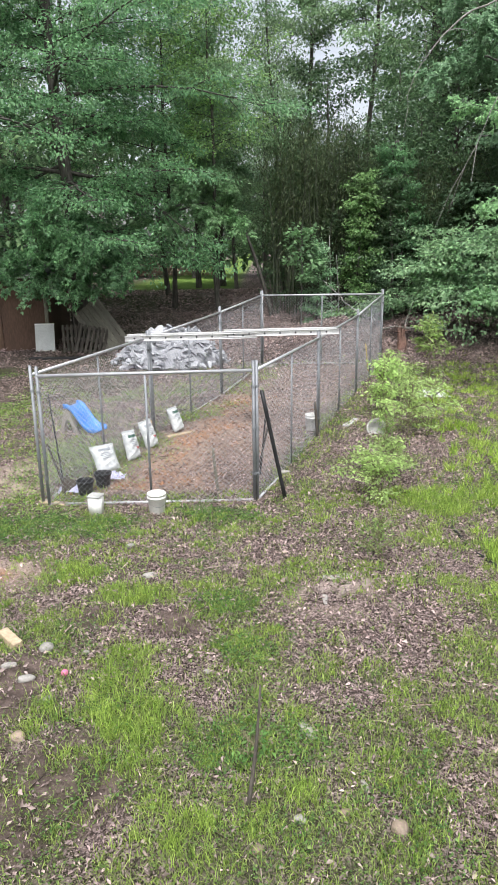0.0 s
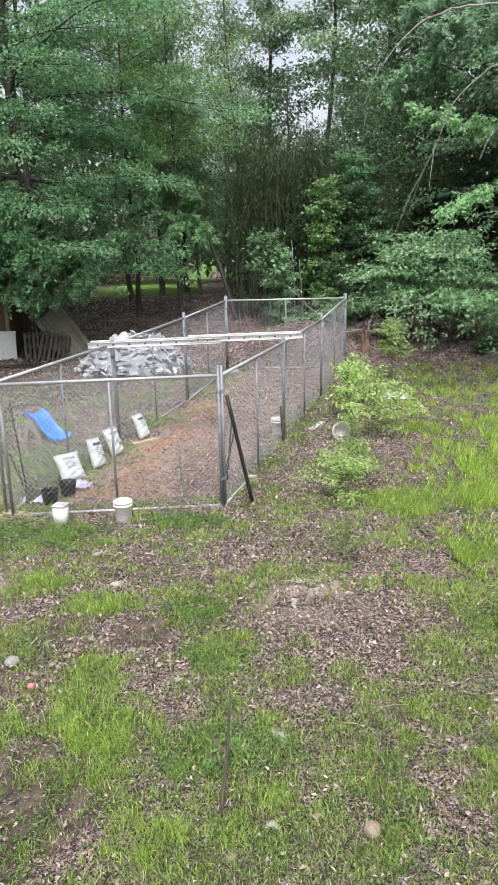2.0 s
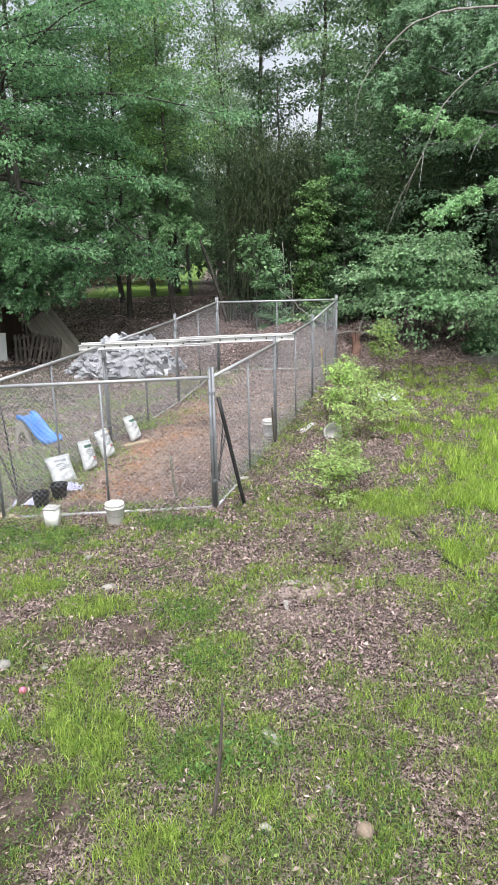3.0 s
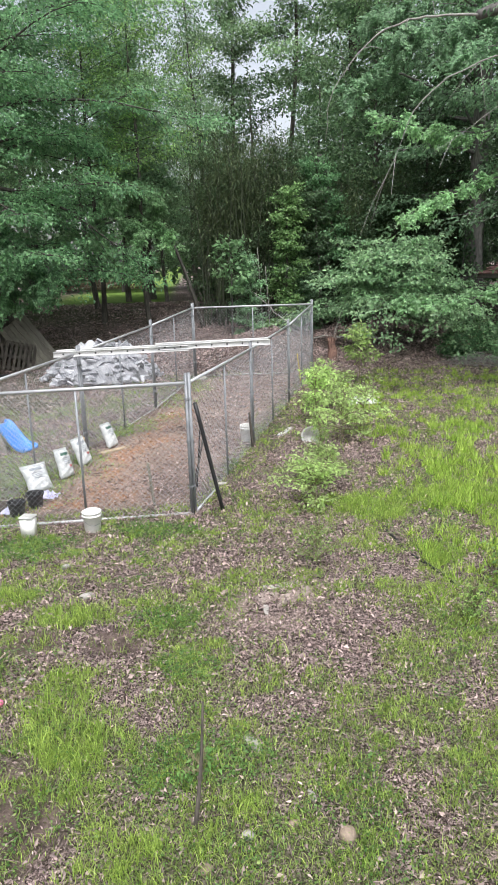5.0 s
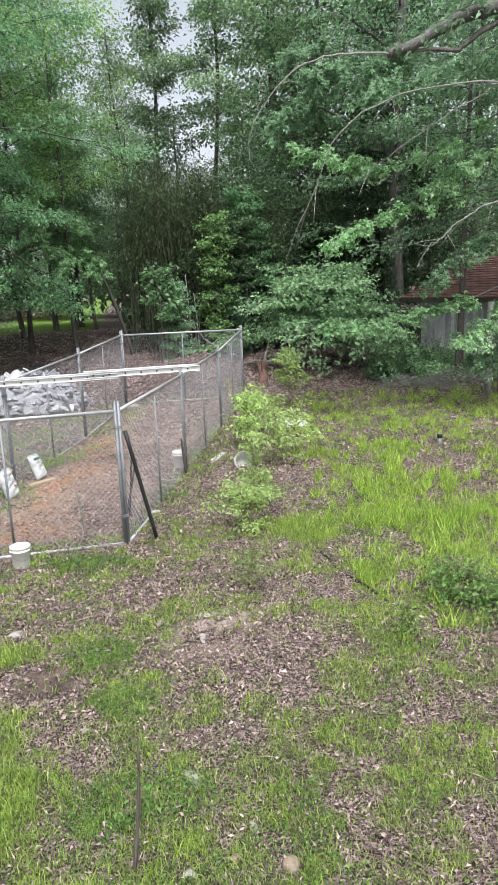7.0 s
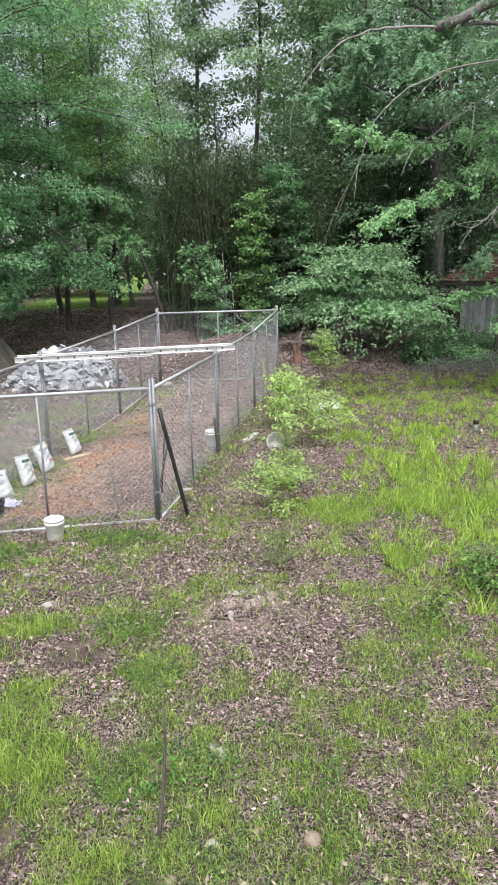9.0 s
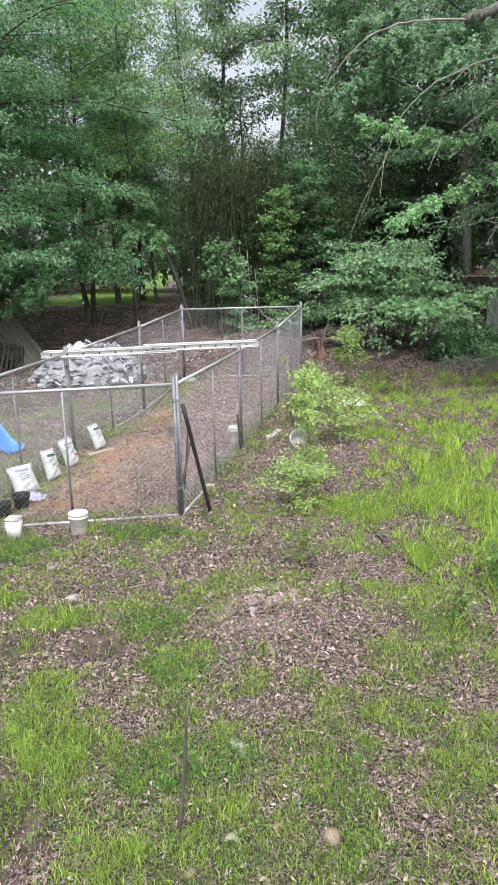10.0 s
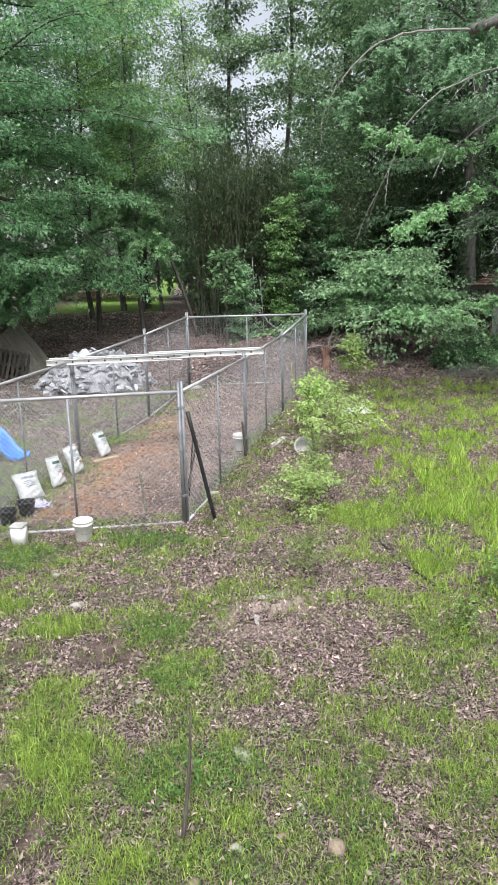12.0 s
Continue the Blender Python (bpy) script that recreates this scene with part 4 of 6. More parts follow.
# the wood's near edge on the right
WOOD_EDGE = ((14.2, 27, 0, 0.9), (18.5, 26.5, 1, 1.2), (16.5, 17.0, 1, 0.9), (18.5, 21.5, 0, 0.9), (5.6, 26.2, 3, 0.9), (7.6, 25.4, 3, 0.65),
             (8.8, 26.6, 3, 1.1), (11.5, 25.6, 3, 1.0), (12.4, 16.9, 4, 0.9))
# deeper in the wood
WOOD_DEEP = ((9.3, 42, 2, 0.9), (6.4, 38, 0, 0.5), (5.2, 28.8, 1, 0.7), (7.4, 33.5, 2, 1.0), (7.4, 29, 1, 0.95), (9.2, 31, 0, 0.95),
             (11.2, 28.5, 1, 1.05), (12.5, 33, 2, 1), (16.5, 31, 0, 1), (21, 31, 0, 1), (11, 43, 2, 0.8), (16, 40, 2, 1),
             (7.9, 36, 0, 0.85))
for i, (x, y, k, s) in enumerate(WOOD_LEFT + WOOD_GAP + WOOD_EDGE + WOOD_DEEP):
    ob = copy_thing(wood[k], Matrix.Translation(spot(x, y)) @ pose(0, 0, 0, 0, 0, r.uniform(0, 360)))
    s *= r.uniform(0.95, 1.05)
    ob.scale = (s, s, s)
    ob["label"] = LABELS[k]
for ob in wood:
    for c in list(ob.children):
        bpy.data.objects.remove(c)
    bpy.data.objects.remove(ob)


def far_woods():
    """The deep wood behind, too dense to count: a bank of leaves with a broken top."""
    r = np.random.default_rng(77)
    n = 32000
    x, y = r.uniform(-30, 36, n), r.uniform(45, 54, n)
    top = 9 + 5 * rough_noise(x, y * 0 + 3, 6, 80) - 4.5 * np.exp(-((x - 0.5) / 3.5) ** 2)
    z = 1.4 + (top - 1.4) * r.random(n) ** 0.8
    keep = ~((x < 0.5) & (x > -7.5) & (z < 2.4))
    at = np.stack([x, y, z], 1)[keep]
    n = len(at)
    way = r.normal(0, 1, (n, 3)) + [0, 0, -0.4]
    nor = np.stack([r.normal(0, 0.5, n), r.normal(-0.3, 0.5, n), np.ones(n)], 1)
    L = r.uniform(0.3, 0.6, n)
    tagged(new("far_woods", leaf_mesh("far_woods", at, way, nor, L, L * 0.6, WOODLEAF)), "deep dark green wood beyond the yard", "woods", kind="stuff")


far_woods()


def bamboo(x0, x1, y0, y1, n, h, seed):
    """A bamboo thicket: thin jointed stalks, arching at the top, with narrow drooping leaves."""
    r = np.random.default_rng(seed)
    ob = thing("bamboo_thicket", Matrix.Translation(spot((x0 + x1) / 2, (y0 + y1) / 2)), "dense dark bamboo thicket with thin stalks and drooping leaves", "bamboo")
    bm, at, way = bmesh.new(), [], []
    for i in range(n):
        x, y, H = r.uniform(x0 - (x0 + x1) / 2, x1 - (x0 + x1) / 2), r.uniform(y0 - (y0 + y1) / 2, y1 - (y0 + y1) / 2), h * r.uniform(0.7, 1.1)
        a, o = r.uniform(0, 2 * np.pi), r.uniform(0.03, 0.16) * H
        pts = [(x + o * math.cos(a) * q ** 2.5, y + o * math.sin(a) * q ** 2.5, H * (q - 0.08 * q ** 4)) for q in np.linspace(0, 1, 6)]
        tube(pts, [0.02, 0.02, 0.017, 0.013, 0.008, 0.003], 4, bm, cap=False)
        P = np.array(pts)
        k = 170
        q = 5 * np.clip(r.beta(3, 1.6, k), 0, 0.999)
        j = q.astype(int)
        c = P[j] + (P[j + 1] - P[j]) * (q - j)[:, None] + r.normal(0, 1, (k, 3)) * [0.28, 0.28, 0.14]
        at.append(c)
        way.append(r.normal(0, 1, (k, 3)) * [1, 1, 0.35] + [0, 0, -0.9])
    tagged(part("stalk", bm, STALK, ob), kind="stuff")
    at, way = np.concatenate(at), np.concatenate(way)
    nor = r.normal(0, 0.6, at.shape) + [0, 0, 1]
    L = r.uniform(0.09, 0.19, len(at))
    new("foliage", leaf_mesh("foliage", at, way, nor, L, L * 0.2, BAMBOOLEAF)).parent = ob
    return ob


bamboo(0.6, 3.6, 24.6, 27.2, 130, 6.5, 81)
bamboo(3.8, 5.9, 24.9, 27.6, 90, 5.4, 82)
bamboo(7.0, 10.5, 26.0, 28.6, 110, 5.4, 83)

# ivy-wrapped stems before the bamboo: an upright one, a leaning one and a low dark one
for x, y, h, reach, count, leaf, lean, matl, label in (
        (3.3, 24.0, 4.5, 0.72, 6500, 0.095, 0.0, IVYLEAF, "upright stem wrapped in yellow-green ivy before the bamboo"),
        (6.05, 24.8, 5.4, 0.8, 7000, 0.095, -0.3, TREELEAF, "leaning stem wrapped in dark ivy beside the hollow"),
        (4.55, 24.5, 4.4, 0.6, 3000, 0.10, -0.04, WOODLEAF, "slim stem wrapped in dark ivy before the bamboo")):
    tree("ivy_column", spot(x, y), label, matl, BARK, category="tree", group="ivy-wrapped stems", seed=int(90 + x), height=h, radius=0.07, limbs=54, low=0.06, reach=reach, lean=(lean, 0),
         count=count, leaf=leaf, rise=15, droop=0.6, flat=0.6, spread=0.09, width=0.75, twigs=False, profile=lambda g: 0.8 - 0.15 * g)

# a young tree with few large leaves, and two tall open crowns against the sky
tree("young_tree", spot(1.45, 23.3), "young tree with few large light green leaves", SPRAYLEAF, PALEBARK, seed=95, height=3.1, radius=0.03, limbs=14, low=0.5, reach=0.75, count=420, leaf=0.17,
     rise=20, droop=0.4, flat=0.6, spread=0.09, width=0.7, twigs=False)
for k, (x, h, reach) in enumerate(((2.8, 15.5, 2.1), (5.1, 16.0, 2.5))):
    tree("tall_tree", spot(x, 33), "tall open-crowned tree standing before the pale sky", AIRYLEAF, BARK, seed=96 + k, height=h, radius=0.15, limbs=22, low=0.5, reach=reach, count=8500, leaf=0.17,
         rise=30, droop=0.3, flat=0.7, spread=0.22, bend=0.5, twigs=False, group="tall open-crowned trees")

# the straight ivy-clad trunk by the far shed, with low pale sprays
tree("ivy_tree", spot(9.75, 24.6), "straight grey-barked tree clad in ivy beside the weathered shed", LIGHTLEAF, PALEBARK, seed=31, height=18, radius=0.36, limbs=30, low=0.22, reach=4.8,
     count=20000, leaf=0.15, rise=5, droop=0.5, flat=0.4, spread=0.2, bend=0.08, profile=lambda g: 0.95 - 0.4 * g)


ivy_r = np.random.default_rng(88)
n = 5200
ivy_a, ivy_z = ivy_r.uniform(0, 2 * np.pi, n), 6.5 * ivy_r.random(n) ** 1.3
ivy_at = np.stack([np.cos(ivy_a) * (0.33 + 0.12 * ivy_r.random(n)), np.sin(ivy_a) * (0.33 + 0.12 * ivy_r.random(n)), ivy_z], 1)[np.sin(3 * ivy_a + ivy_z) > -0.1]
n = len(ivy_at)
ivy = new("ivy", leaf_mesh("ivy", ivy_at, ivy_r.normal(0, 0.5, (n, 3)) + [0, 0, -0.8], ivy_at * [1, 1, 0] * 2 + ivy_r.normal(0, 0.4, (n, 3)) + [0, 0, 0.4], ivy_r.uniform(0.06, 0.14, n), 0.08, WOODLEAF))
ivy.parent = bpy.data.objects["ivy_tree"]
tagged(ivy, "dark glossy ivy climbing the trunk")

# brush and vines at the foot of the far shed
for k, (x, y, h, w) in enumerate(((8.5, 22.0, 0.7, 0.9), (9.0, 21.2, 0.5, 0.8), (9.5, 20.4, 0.45, 0.75), (8.2, 20.2, 0.55, 0.9), (9.9, 19.3, 0.5, 0.8), (7.6, 19.7, 0.4, 0.8), (8.7, 19.2, 0.4, 0.7))):
    tree("vine_bush", spot(x, y), "low tangle of dark green vines before the shed", TREELEAF if k % 2 else BUSHLEAF, TWIG, category="bush", group="vine tangles", seed=300 + k, height=h, radius=0.02,
         limbs=30, low=0.05, reach=w, count=2600, leaf=0.08, rise=25, droop=0.8, flat=0.7, spread=0.1, width=0.7)

# the near tree at the right, whose low sprays hang into the yard
overhang = tree("overhanging_tree", spot(10.9, 15.8), "pale-leaved tree overhanging the yard with low drooping sprays", LIGHTLEAF, PALEBARK, seed=37, height=13, radius=0.24, limbs=40, low=0.36, reach=4.9, slim=0.2,
                count=26000, leaf=0.12, rise=6, droop=0.4, flat=0.4, spread=0.16, profile=lambda g: 1.0 - 0.3 * g)


def bough(parent, pts, r0, count, spread, sag, leaf, matl, seed):
    """A thin leafy bough through the points, its leaves hanging off short side twigs."""
    r = np.random.default_rng(seed)
    base = parent.matrix_world.translation
    P = np.array([list(Vector(p) - base) for p in pts])
    limb = bmesh.new()
    tube([Vector(p) for p in P], np.linspace(r0, 0.005, len(P)), 6, limb)
    u = (len(P) - 1) * np.clip(0.25 + 0.75 * r.random(46), 0, 0.999)
    j = u.astype(int)
    foot = P[j] + (P[j + 1] - P[j]) * (u - j)[:, None]
    tip = foot + (P[j + 1] - P[j]) / np.linalg.norm(P[j + 1] - P[j], axis=1, keepdims=True) * spread * 0.5 + r.normal(0, 1, (46, 3)) * [spread * 0.4, spread, spread * 0.3] - [0, 0, sag]
    for a, b in zip(foot, tip):
        tube([Vector(a), Vector(a * 0.5 + b * 0.5 + [0, 0, 0.03]), Vector(b)], [0.006, 0.004, 0.002], 3, limb, cap=False)
    arm = part("bough", limb, PALEBARK, parent, smooth=True)
    k = r.integers(0, 46, count)
    at = foot[k] + (tip[k] - foot[k]) * r.random((count, 1)) ** 0.6 * 1.1 + r.normal(0, 0.05, (count, 3))
    way = unit(tip[k] - foot[k]) + r.normal(0, 0.6, (count, 3)) + [0, 0, -0.35]
    nor = np.stack([r.normal(0, 0.5, count), r.normal(-0.4, 0.5, count), np.ones(count)], 1)
    L = leaf * r.uniform(0.6, 1.25, count)
    way = unit(way)
    out = np.cross(unit(nor), way)
    # three lobes to a leaf
    way = np.concatenate([way, way * 0.45 + out * 0.9, way * 0.45 - out * 0.9])
    L = np.concatenate([L, L * 0.72, L * 0.72])
    new("spray", leaf_mesh("spray", np.tile(at, (3, 1)), way, np.tile(nor, (3, 1)), L, L * 0.55, matl)).parent = arm


for pts, count, spread, sag, leaf, matl, seed in (
        ([(10.9, 15.8, 3.6), (8.6, 15.5, 3.04), (7.55, 15.5, 2.66), (6.77, 15.5, 2.48), (5.87, 15.5, 2.28), (4.98, 15.5, 2.2), (4.5, 15.5, 2.25)], 1500, 0.24, 0.05, 0.085, SPRAYLEAF, 501),
        ([(10.9, 15.8, 3.3), (8.88, 15.5, 2.85), (8.39, 15.5, 2.4), (7.98, 15.5, 2.1), (7.6, 15.5, 1.85)], 1500, 0.36, 0.1, 0.08, BUSHLEAF, 502),
        ([(10.9, 15.8, 2.9), (9.05, 15.5, 2.35), (8.67, 15.5, 1.9), (8.28, 15.5, 1.5), (8.0, 15.5, 1.35)], 1100, 0.33, 0.08, 0.08, LIGHTLEAF, 503),
        ([(10.9, 15.8, 7.2), (8.18, 15.5, 6.44), (7.05, 15.5, 5.8), (5.99, 15.5, 5.45), (4.87, 15.5, 5.55), (4.0, 15.5, 5.75)], 1700, 0.36, 0.1, 0.085, SPRAYLEAF, 504),
        ([(10.9, 15.8, 5.6), (8.25, 15.5, 5.02), (6.91, 15.5, 4.72), (6.0, 15.5, 4.58), (5.23, 15.5, 4.25), (4.6, 15.5, 4.0)], 1500, 0.27, 0.07, 0.085, SPRAYLEAF, 505),
        ([(10.9, 15.8, 6.6), (8.44, 15.5, 5.9), (7.82, 15.5, 5.55), (7.19, 15.5, 5.36), (6.85, 15.5, 5.1)], 1200, 0.36, 0.1, 0.085, BUSHLEAF, 506),
        ([(10.9, 15.8, 4.9), (8.53, 15.5, 4.22), (7.89, 15.5, 3.94), (7.45, 15.5, 3.65), (7.1, 15.5, 3.35), (6.9, 15.5, 3.1)], 1400, 0.28, 0.1, 0.08, LIGHTLEAF, 507),
        ([(10.9, 15.8, 8.4), (8.6, 15.2, 7.9), (7.2, 15.0, 7.3), (6.2, 15.0, 6.9), (5.3, 15.0, 6.7)], 1700, 0.5, 0.15, 0.085, LIGHTLEAF, 508)):
    bough(overhang, pts, 0.022, count, spread, sag, leaf, matl, seed)
tree("slim_tree", spot(9.45, 19.2), "slim grey-barked tree before the weathered shed", LIGHTLEAF, BARK, seed=44, height=12, radius=0.10, limbs=24, low=0.5, reach=2.6,
     count=7000, leaf=0.12, rise=10, droop=0.4, flat=0.4, spread=0.18, bend=0.1)

tree("large_bush", spot(6.15, 21.3), "large arching bush with pale green leaves at the wood's edge", BUSHLEAF, BARK, category="bush", seed=41, height=2.45, radius=0.07, limbs=84, low=0.5, reach=2.4,
     count=26000, leaf=0.11, rise=13, droop=0.65, flat=0.45, spread=0.075, profile=lambda g: 1.1 - 0.6 * g, width=0.65)

# ---- rubble heap ----


def chunk(seed, sx, sy, sz):
    """A jagged slab of broken concrete."""
    r = random.Random(seed)
    b = bmesh.new()
    n = r.choice((4, 5, 5, 6))
    ang = sorted(r.uniform(0, 2 * math.pi) for _ in range(n))
    ang = [2 * math.pi * (k + r.uniform(-0.3, 0.3)) / n for k in range(n)]
    lower = [b.verts.new((sx * math.cos(a) * r.uniform(0.75, 1.1), sy * math.sin(a) * r.uniform(0.75, 1.1), -sz * r.uniform(0.8, 1))) for a in ang]
    upper = [b.verts.new((v.co.x * r.uniform(0.8, 1.02), v.co.y * r.uniform(0.8, 1.02), sz * r.uniform(0.8, 1))) for v in lower]
    b.faces.new(lower[::-1])
    b.faces.new(upper)
    for k in range(n):
        b.faces.new((lower[k], lower[(k + 1) % n], upper[(k + 1) % n], upper[k]))
    return b


def rubble_heap(cx, cy, rx, ry, h, n, seed):
    ob = thing("rubble_heap", Matrix.Translation(spot(cx, cy)), "heap of broken grey concrete slabs and chunks", "rubble")
    core = bmesh.new()
    bmesh.ops.create_icosphere(core, subdivisions=3, radius=1)
    for v in core.verts:
        d = 1 + 0.18 * noise.noise(v.co * 2.5)
        v.co = Vector((v.co.x * rx * 0.86 * d, v.co.y * ry * 0.86 * d, max(-0.1, v.co.z * h * 0.8 * d)))
    part("core", core, CONCRETE, ob, "grey broken concrete core")
    r = random.Random(seed)
    kinds = []
    for k in range(14):
        me = bpy.data.meshes.new("chunk")
        b = chunk(seed + k, r.uniform(0.10, 0.26), r.uniform(0.08, 0.18), r.uniform(0.02, 0.045))
        b.to_mesh(me)
        b.free()
        me.materials.append(CONCRETE)
        kinds.append(me)
    for i in range(n):
        a, q = r.uniform(0, 2 * math.pi), math.sqrt(r.random())
        x, y = rx * q * math.cos(a), ry * q * math.sin(a)
        z = h * (1 - q ** 1.6) * r.uniform(0.82, 1.04) + 0.05
        c = new("chunk", r.choice(kinds))
        c.parent = ob
        s = r.uniform(0.6, 1.35) * (1.1 - 0.3 * q)
        c.matrix_local = Matrix.Translation((x, y, z)) @ pose(0, 0, 0, r.gauss(0, 19) - 20 * y / ry, r.gauss(0, 19) + 20 * x / rx, r.uniform(0, 360)) @ Matrix.Diagonal((s, s, s, 1))
    return ob


rubble_heap(-2.15, 19.1, 1.5, 1.15, 0.92, 280, 61)


# low boughs of the spreading tree hanging before the shed
spread_tree = bpy.data.objects["spreading_tree"]
for k, (x, y, z, L) in enumerate(((-5.7, 20.0, 2.8, 0.7), (-4.6, 20.3, 2.7, 0.7), (-4.0, 20.6, 3.0, 0.6), (-5.4, 19.3, 4.2, 1.0), (-3.55, 20.3, 2.95, 0.6), (-4.3, 20.0, 3.5, 0.6), (-5.15, 19.9, 2.85, 0.7), (-6.3, 19.8, 3.0, 0.7), (-4.8, 19.6, 3.6, 0.7))):
    bough(spread_tree, [(-5.2, 21.9, z + 1.0), (x * 0.5 - 2.6, 21.1, z + 0.7), (x, y + 0.3, z + 0.2), (x + 0.1, y - 0.3, z - 0.2), (x + 0.1, y - 0.7, z - 0.55)], 0.03, 1100, 0.42, 0.12, 0.10, TREELEAF, 520 + k)

ivy_clad = bpy.data.objects["ivy_tree"]
for k, (x, y, z) in enumerate(((4.4, 20.0, 7.4), (5.4, 19.5, 8.3), (5.0, 21.0, 9.2), (7.2, 20.0, 8.8))):
    bough(ivy_clad, [(9.75, 24.6, z - 0.6), (8.6, 23.4, z + 0.3), (x + 1.8, y + 1.6, z + 0.6), (x + 0.8, y + 0.7, z + 0.3), (x, y, z - 0.2)], 0.05, 2200, 0.62, 0.12, 0.11, LIGHTLEAF, 560 + k)
slim = bpy.data.objects["slim_tree"]
for k, (x, y, z) in enumerate(((-0.5, 24.6, 4.0), (-1.4, 24.0, 4.1), (-2.6, 23.8, 3.95), (-4.0, 24.0, 3.6), (-0.8, 25.0, 5.1), (-2.2, 24.2, 5.1))):
    bough(slim, [(-2.95, 26.8, z + 0.5), (-2.95 + 0.5 * (x + 2.95), 26.8 + 0.4 * (y - 26.8), z + 0.75), (x - 0.2 * (x + 2.95), y + 0.4, z + 0.4), (x, y, z + 0.1), (x + 0.1, y - 0.3, z - 0.15)],
          0.03, 1300, 0.42, 0.1, 0.115, SPRAYLEAF, 540 + k)

# ---- plywood shed, with what leans on it ----
shed = thing("plywood_shed", pose(-5.85, 20.75, 0.5, 0, 0, 3), "old plywood garden shed with a dark metal roof under the tree", "shed")
for i, w in enumerate((1.22, 1.22, 1.0)):
    x = -0.61 - 1.225 * i if i < 2 else -2.95
    part("plywood_sheet", box((w - 0.012, 0.03, 2.1), (x, 0.0 + 0.006 * i, 0.98), (0, 0, 0), 0.004), PLY, shed)
part("corner_post", box((0.09, 0.09, 2.05), (0.03, 0.0, 1.0), (0, 0, 0), 0.008), OLDWOOD, shed, "grey bare corner post")
part("side_wall", box((0.03, 2.6, 2.05), (0.06, 1.36, 1.0), (0, 0, 0), 0.004), PLY, shed)
part("back_wall", box((3.5, 0.03, 2.05), (-1.7, 2.68, 1.0), (0, 0, 0), 0.004), PLY, shed)
part("far_wall", box((0.03, 2.6, 2.05), (-3.47, 1.36, 1.0), (0, 0, 0), 0.004), PLY, shed)
roof = part("roof", box((4.1, 3.3, 0.05), (-1.75, 1.25, 2.26), (7, 0, 0), 0.008), ROOFTIN, shed, "dark grey sheet roof")
for k in range(14):
    part("rib", box((0.03, 3.3, 0.025), (-3.65 + 0.29 * k, 1.25, 2.296), (7, 0, 0), 0.006), ROOFTIN, roof)
part("eave_trim", box((4.1, 0.03, 0.07), (-1.75, -0.42, 2.06), (0, 0, 0), 0.005), WHITEPAINT, shed, "pale metal eave edge")
part("rafter_beam", box((3.9, 0.07, 0.14), (-1.7, -0.06, 2.03), (0, 0, 0), 0.006), BROWNWOOD, shed)

board = thing("white_panel", pose(-5.86, 20.5, 0.51, -9, 0, 3), "dirty white rectangular panel leaning on the shed", "panel")
part("sheet", box((0.54, 0.03, 0.78), (0, 0, 0.39), (0, 0, 0), 0.01), WHITEPAINT, board)
for z in (0.02, 0.76):
    part("edge_strip", box((0.56, 0.04, 0.025), (0, -0.006, z), (0, 0, 0), 0.006), WHITE, board)


def leaning_fence(at, turn, lean, tilt, w, h, slats, gap, matl, label, name, rails=True):
    """A piece of board fence leaning: upright slats on cross rails."""
    ob = thing(name, Matrix.Translation(at) @ pose(0, 0, 0, 0, 0, turn) @ pose(0, 0, 0, lean, tilt, 0), label, "fence piece")
    r = random.Random(int(w * 1000))
    sw = w / slats
    for k in range(slats):
        part("slat", box((sw - gap, 0.022, h * r.uniform(0.96, 1.02)), (-w / 2 + sw * (k + 0.5), r.uniform(-0.003, 0.003), h / 2), (0, r.uniform(-0.6, 0.6), 0), 0.004), matl, ob)
    if rails:
        for z in (0.12, 0.5, 0.88):
            part("rail", box((w, 0.04, 0.08), (0, 0.034, h * z), (0, 0, 0), 0.005), matl, ob)
    return ob


leaning_fence(spot(-3.75, 20.3, 0.05), 12, -30, -36, 0.85, 1.7, 6, 0.006, OLDWOOD, "grey weathered board panel leaning against the tree", "board_panel")
leaning_fence(spot(-4.55, 20.15, 0.0), 6, -28, 12, 0.85, 0.85, 7, 0.05, BROWNWOOD, "dark weathered pallet leaning by the shed", "wooden_pallet")
leaning_fence(spot(-5.05, 20.35, 0.0), -4, -18, -6, 0.6, 0.8, 5, 0.05, BROWNWOOD, "broken dark slatted pallet beside the shed", "wooden_pallet")
for k, (x, top) in enumerate(((-4.88, (-5.2, 21.1, 2.1)), (-4.75, (-4.98, 21.6, 2.2)))):
    ob = thing("old_pole", Matrix.Translation((0, 0, 0)), "thin dark pole leaning against the shed corner", "pole")
    part("shaft", tube([spot(x, 20.25), top], [0.022, 0.018], 7), BROWNWOOD, ob, smooth=True)
flat = thing("dark_plank", Matrix.Translation(spot(-5.25, 19.62, 0.03)) @ pose(0, 0, 0, 2, 0, 2), "long dark board lying on the leaves before the shed", "plank")
part("timber", box((1.55, 0.22, 0.05), (0, 0, 0), (0, 0, 0), 0.008), DARK, flat)

# ---- weathered shed at the right ----
barn = thing("weathered_shed", pose(9.62, 22.07, 0.62, 0, 0, -68), "weathered grey board shed with a faded red roof among vines", "shed")
r = random.Random(8)
for k in range(20):
    part("board", box((0.195, 0.025, 2.6 + r.uniform(-0.03, 0.05)), (0.1 + 0.2 * k, r.uniform(-0.012, 0.012), 0.8), (0, r.uniform(-0.6, 0.6), 0), 0.004), GREYWOOD, barn)
part("side_wall", box((0.03, 5.6, 2.6), (0.0, 2.83, 0.8), (0, 0, 0), 0.004), GREYWOOD, barn)
part("side_wall", box((0.03, 5.6, 2.6), (4.0, 2.83, 0.8), (0, 0, 0), 0.004), GREYWOOD, barn)
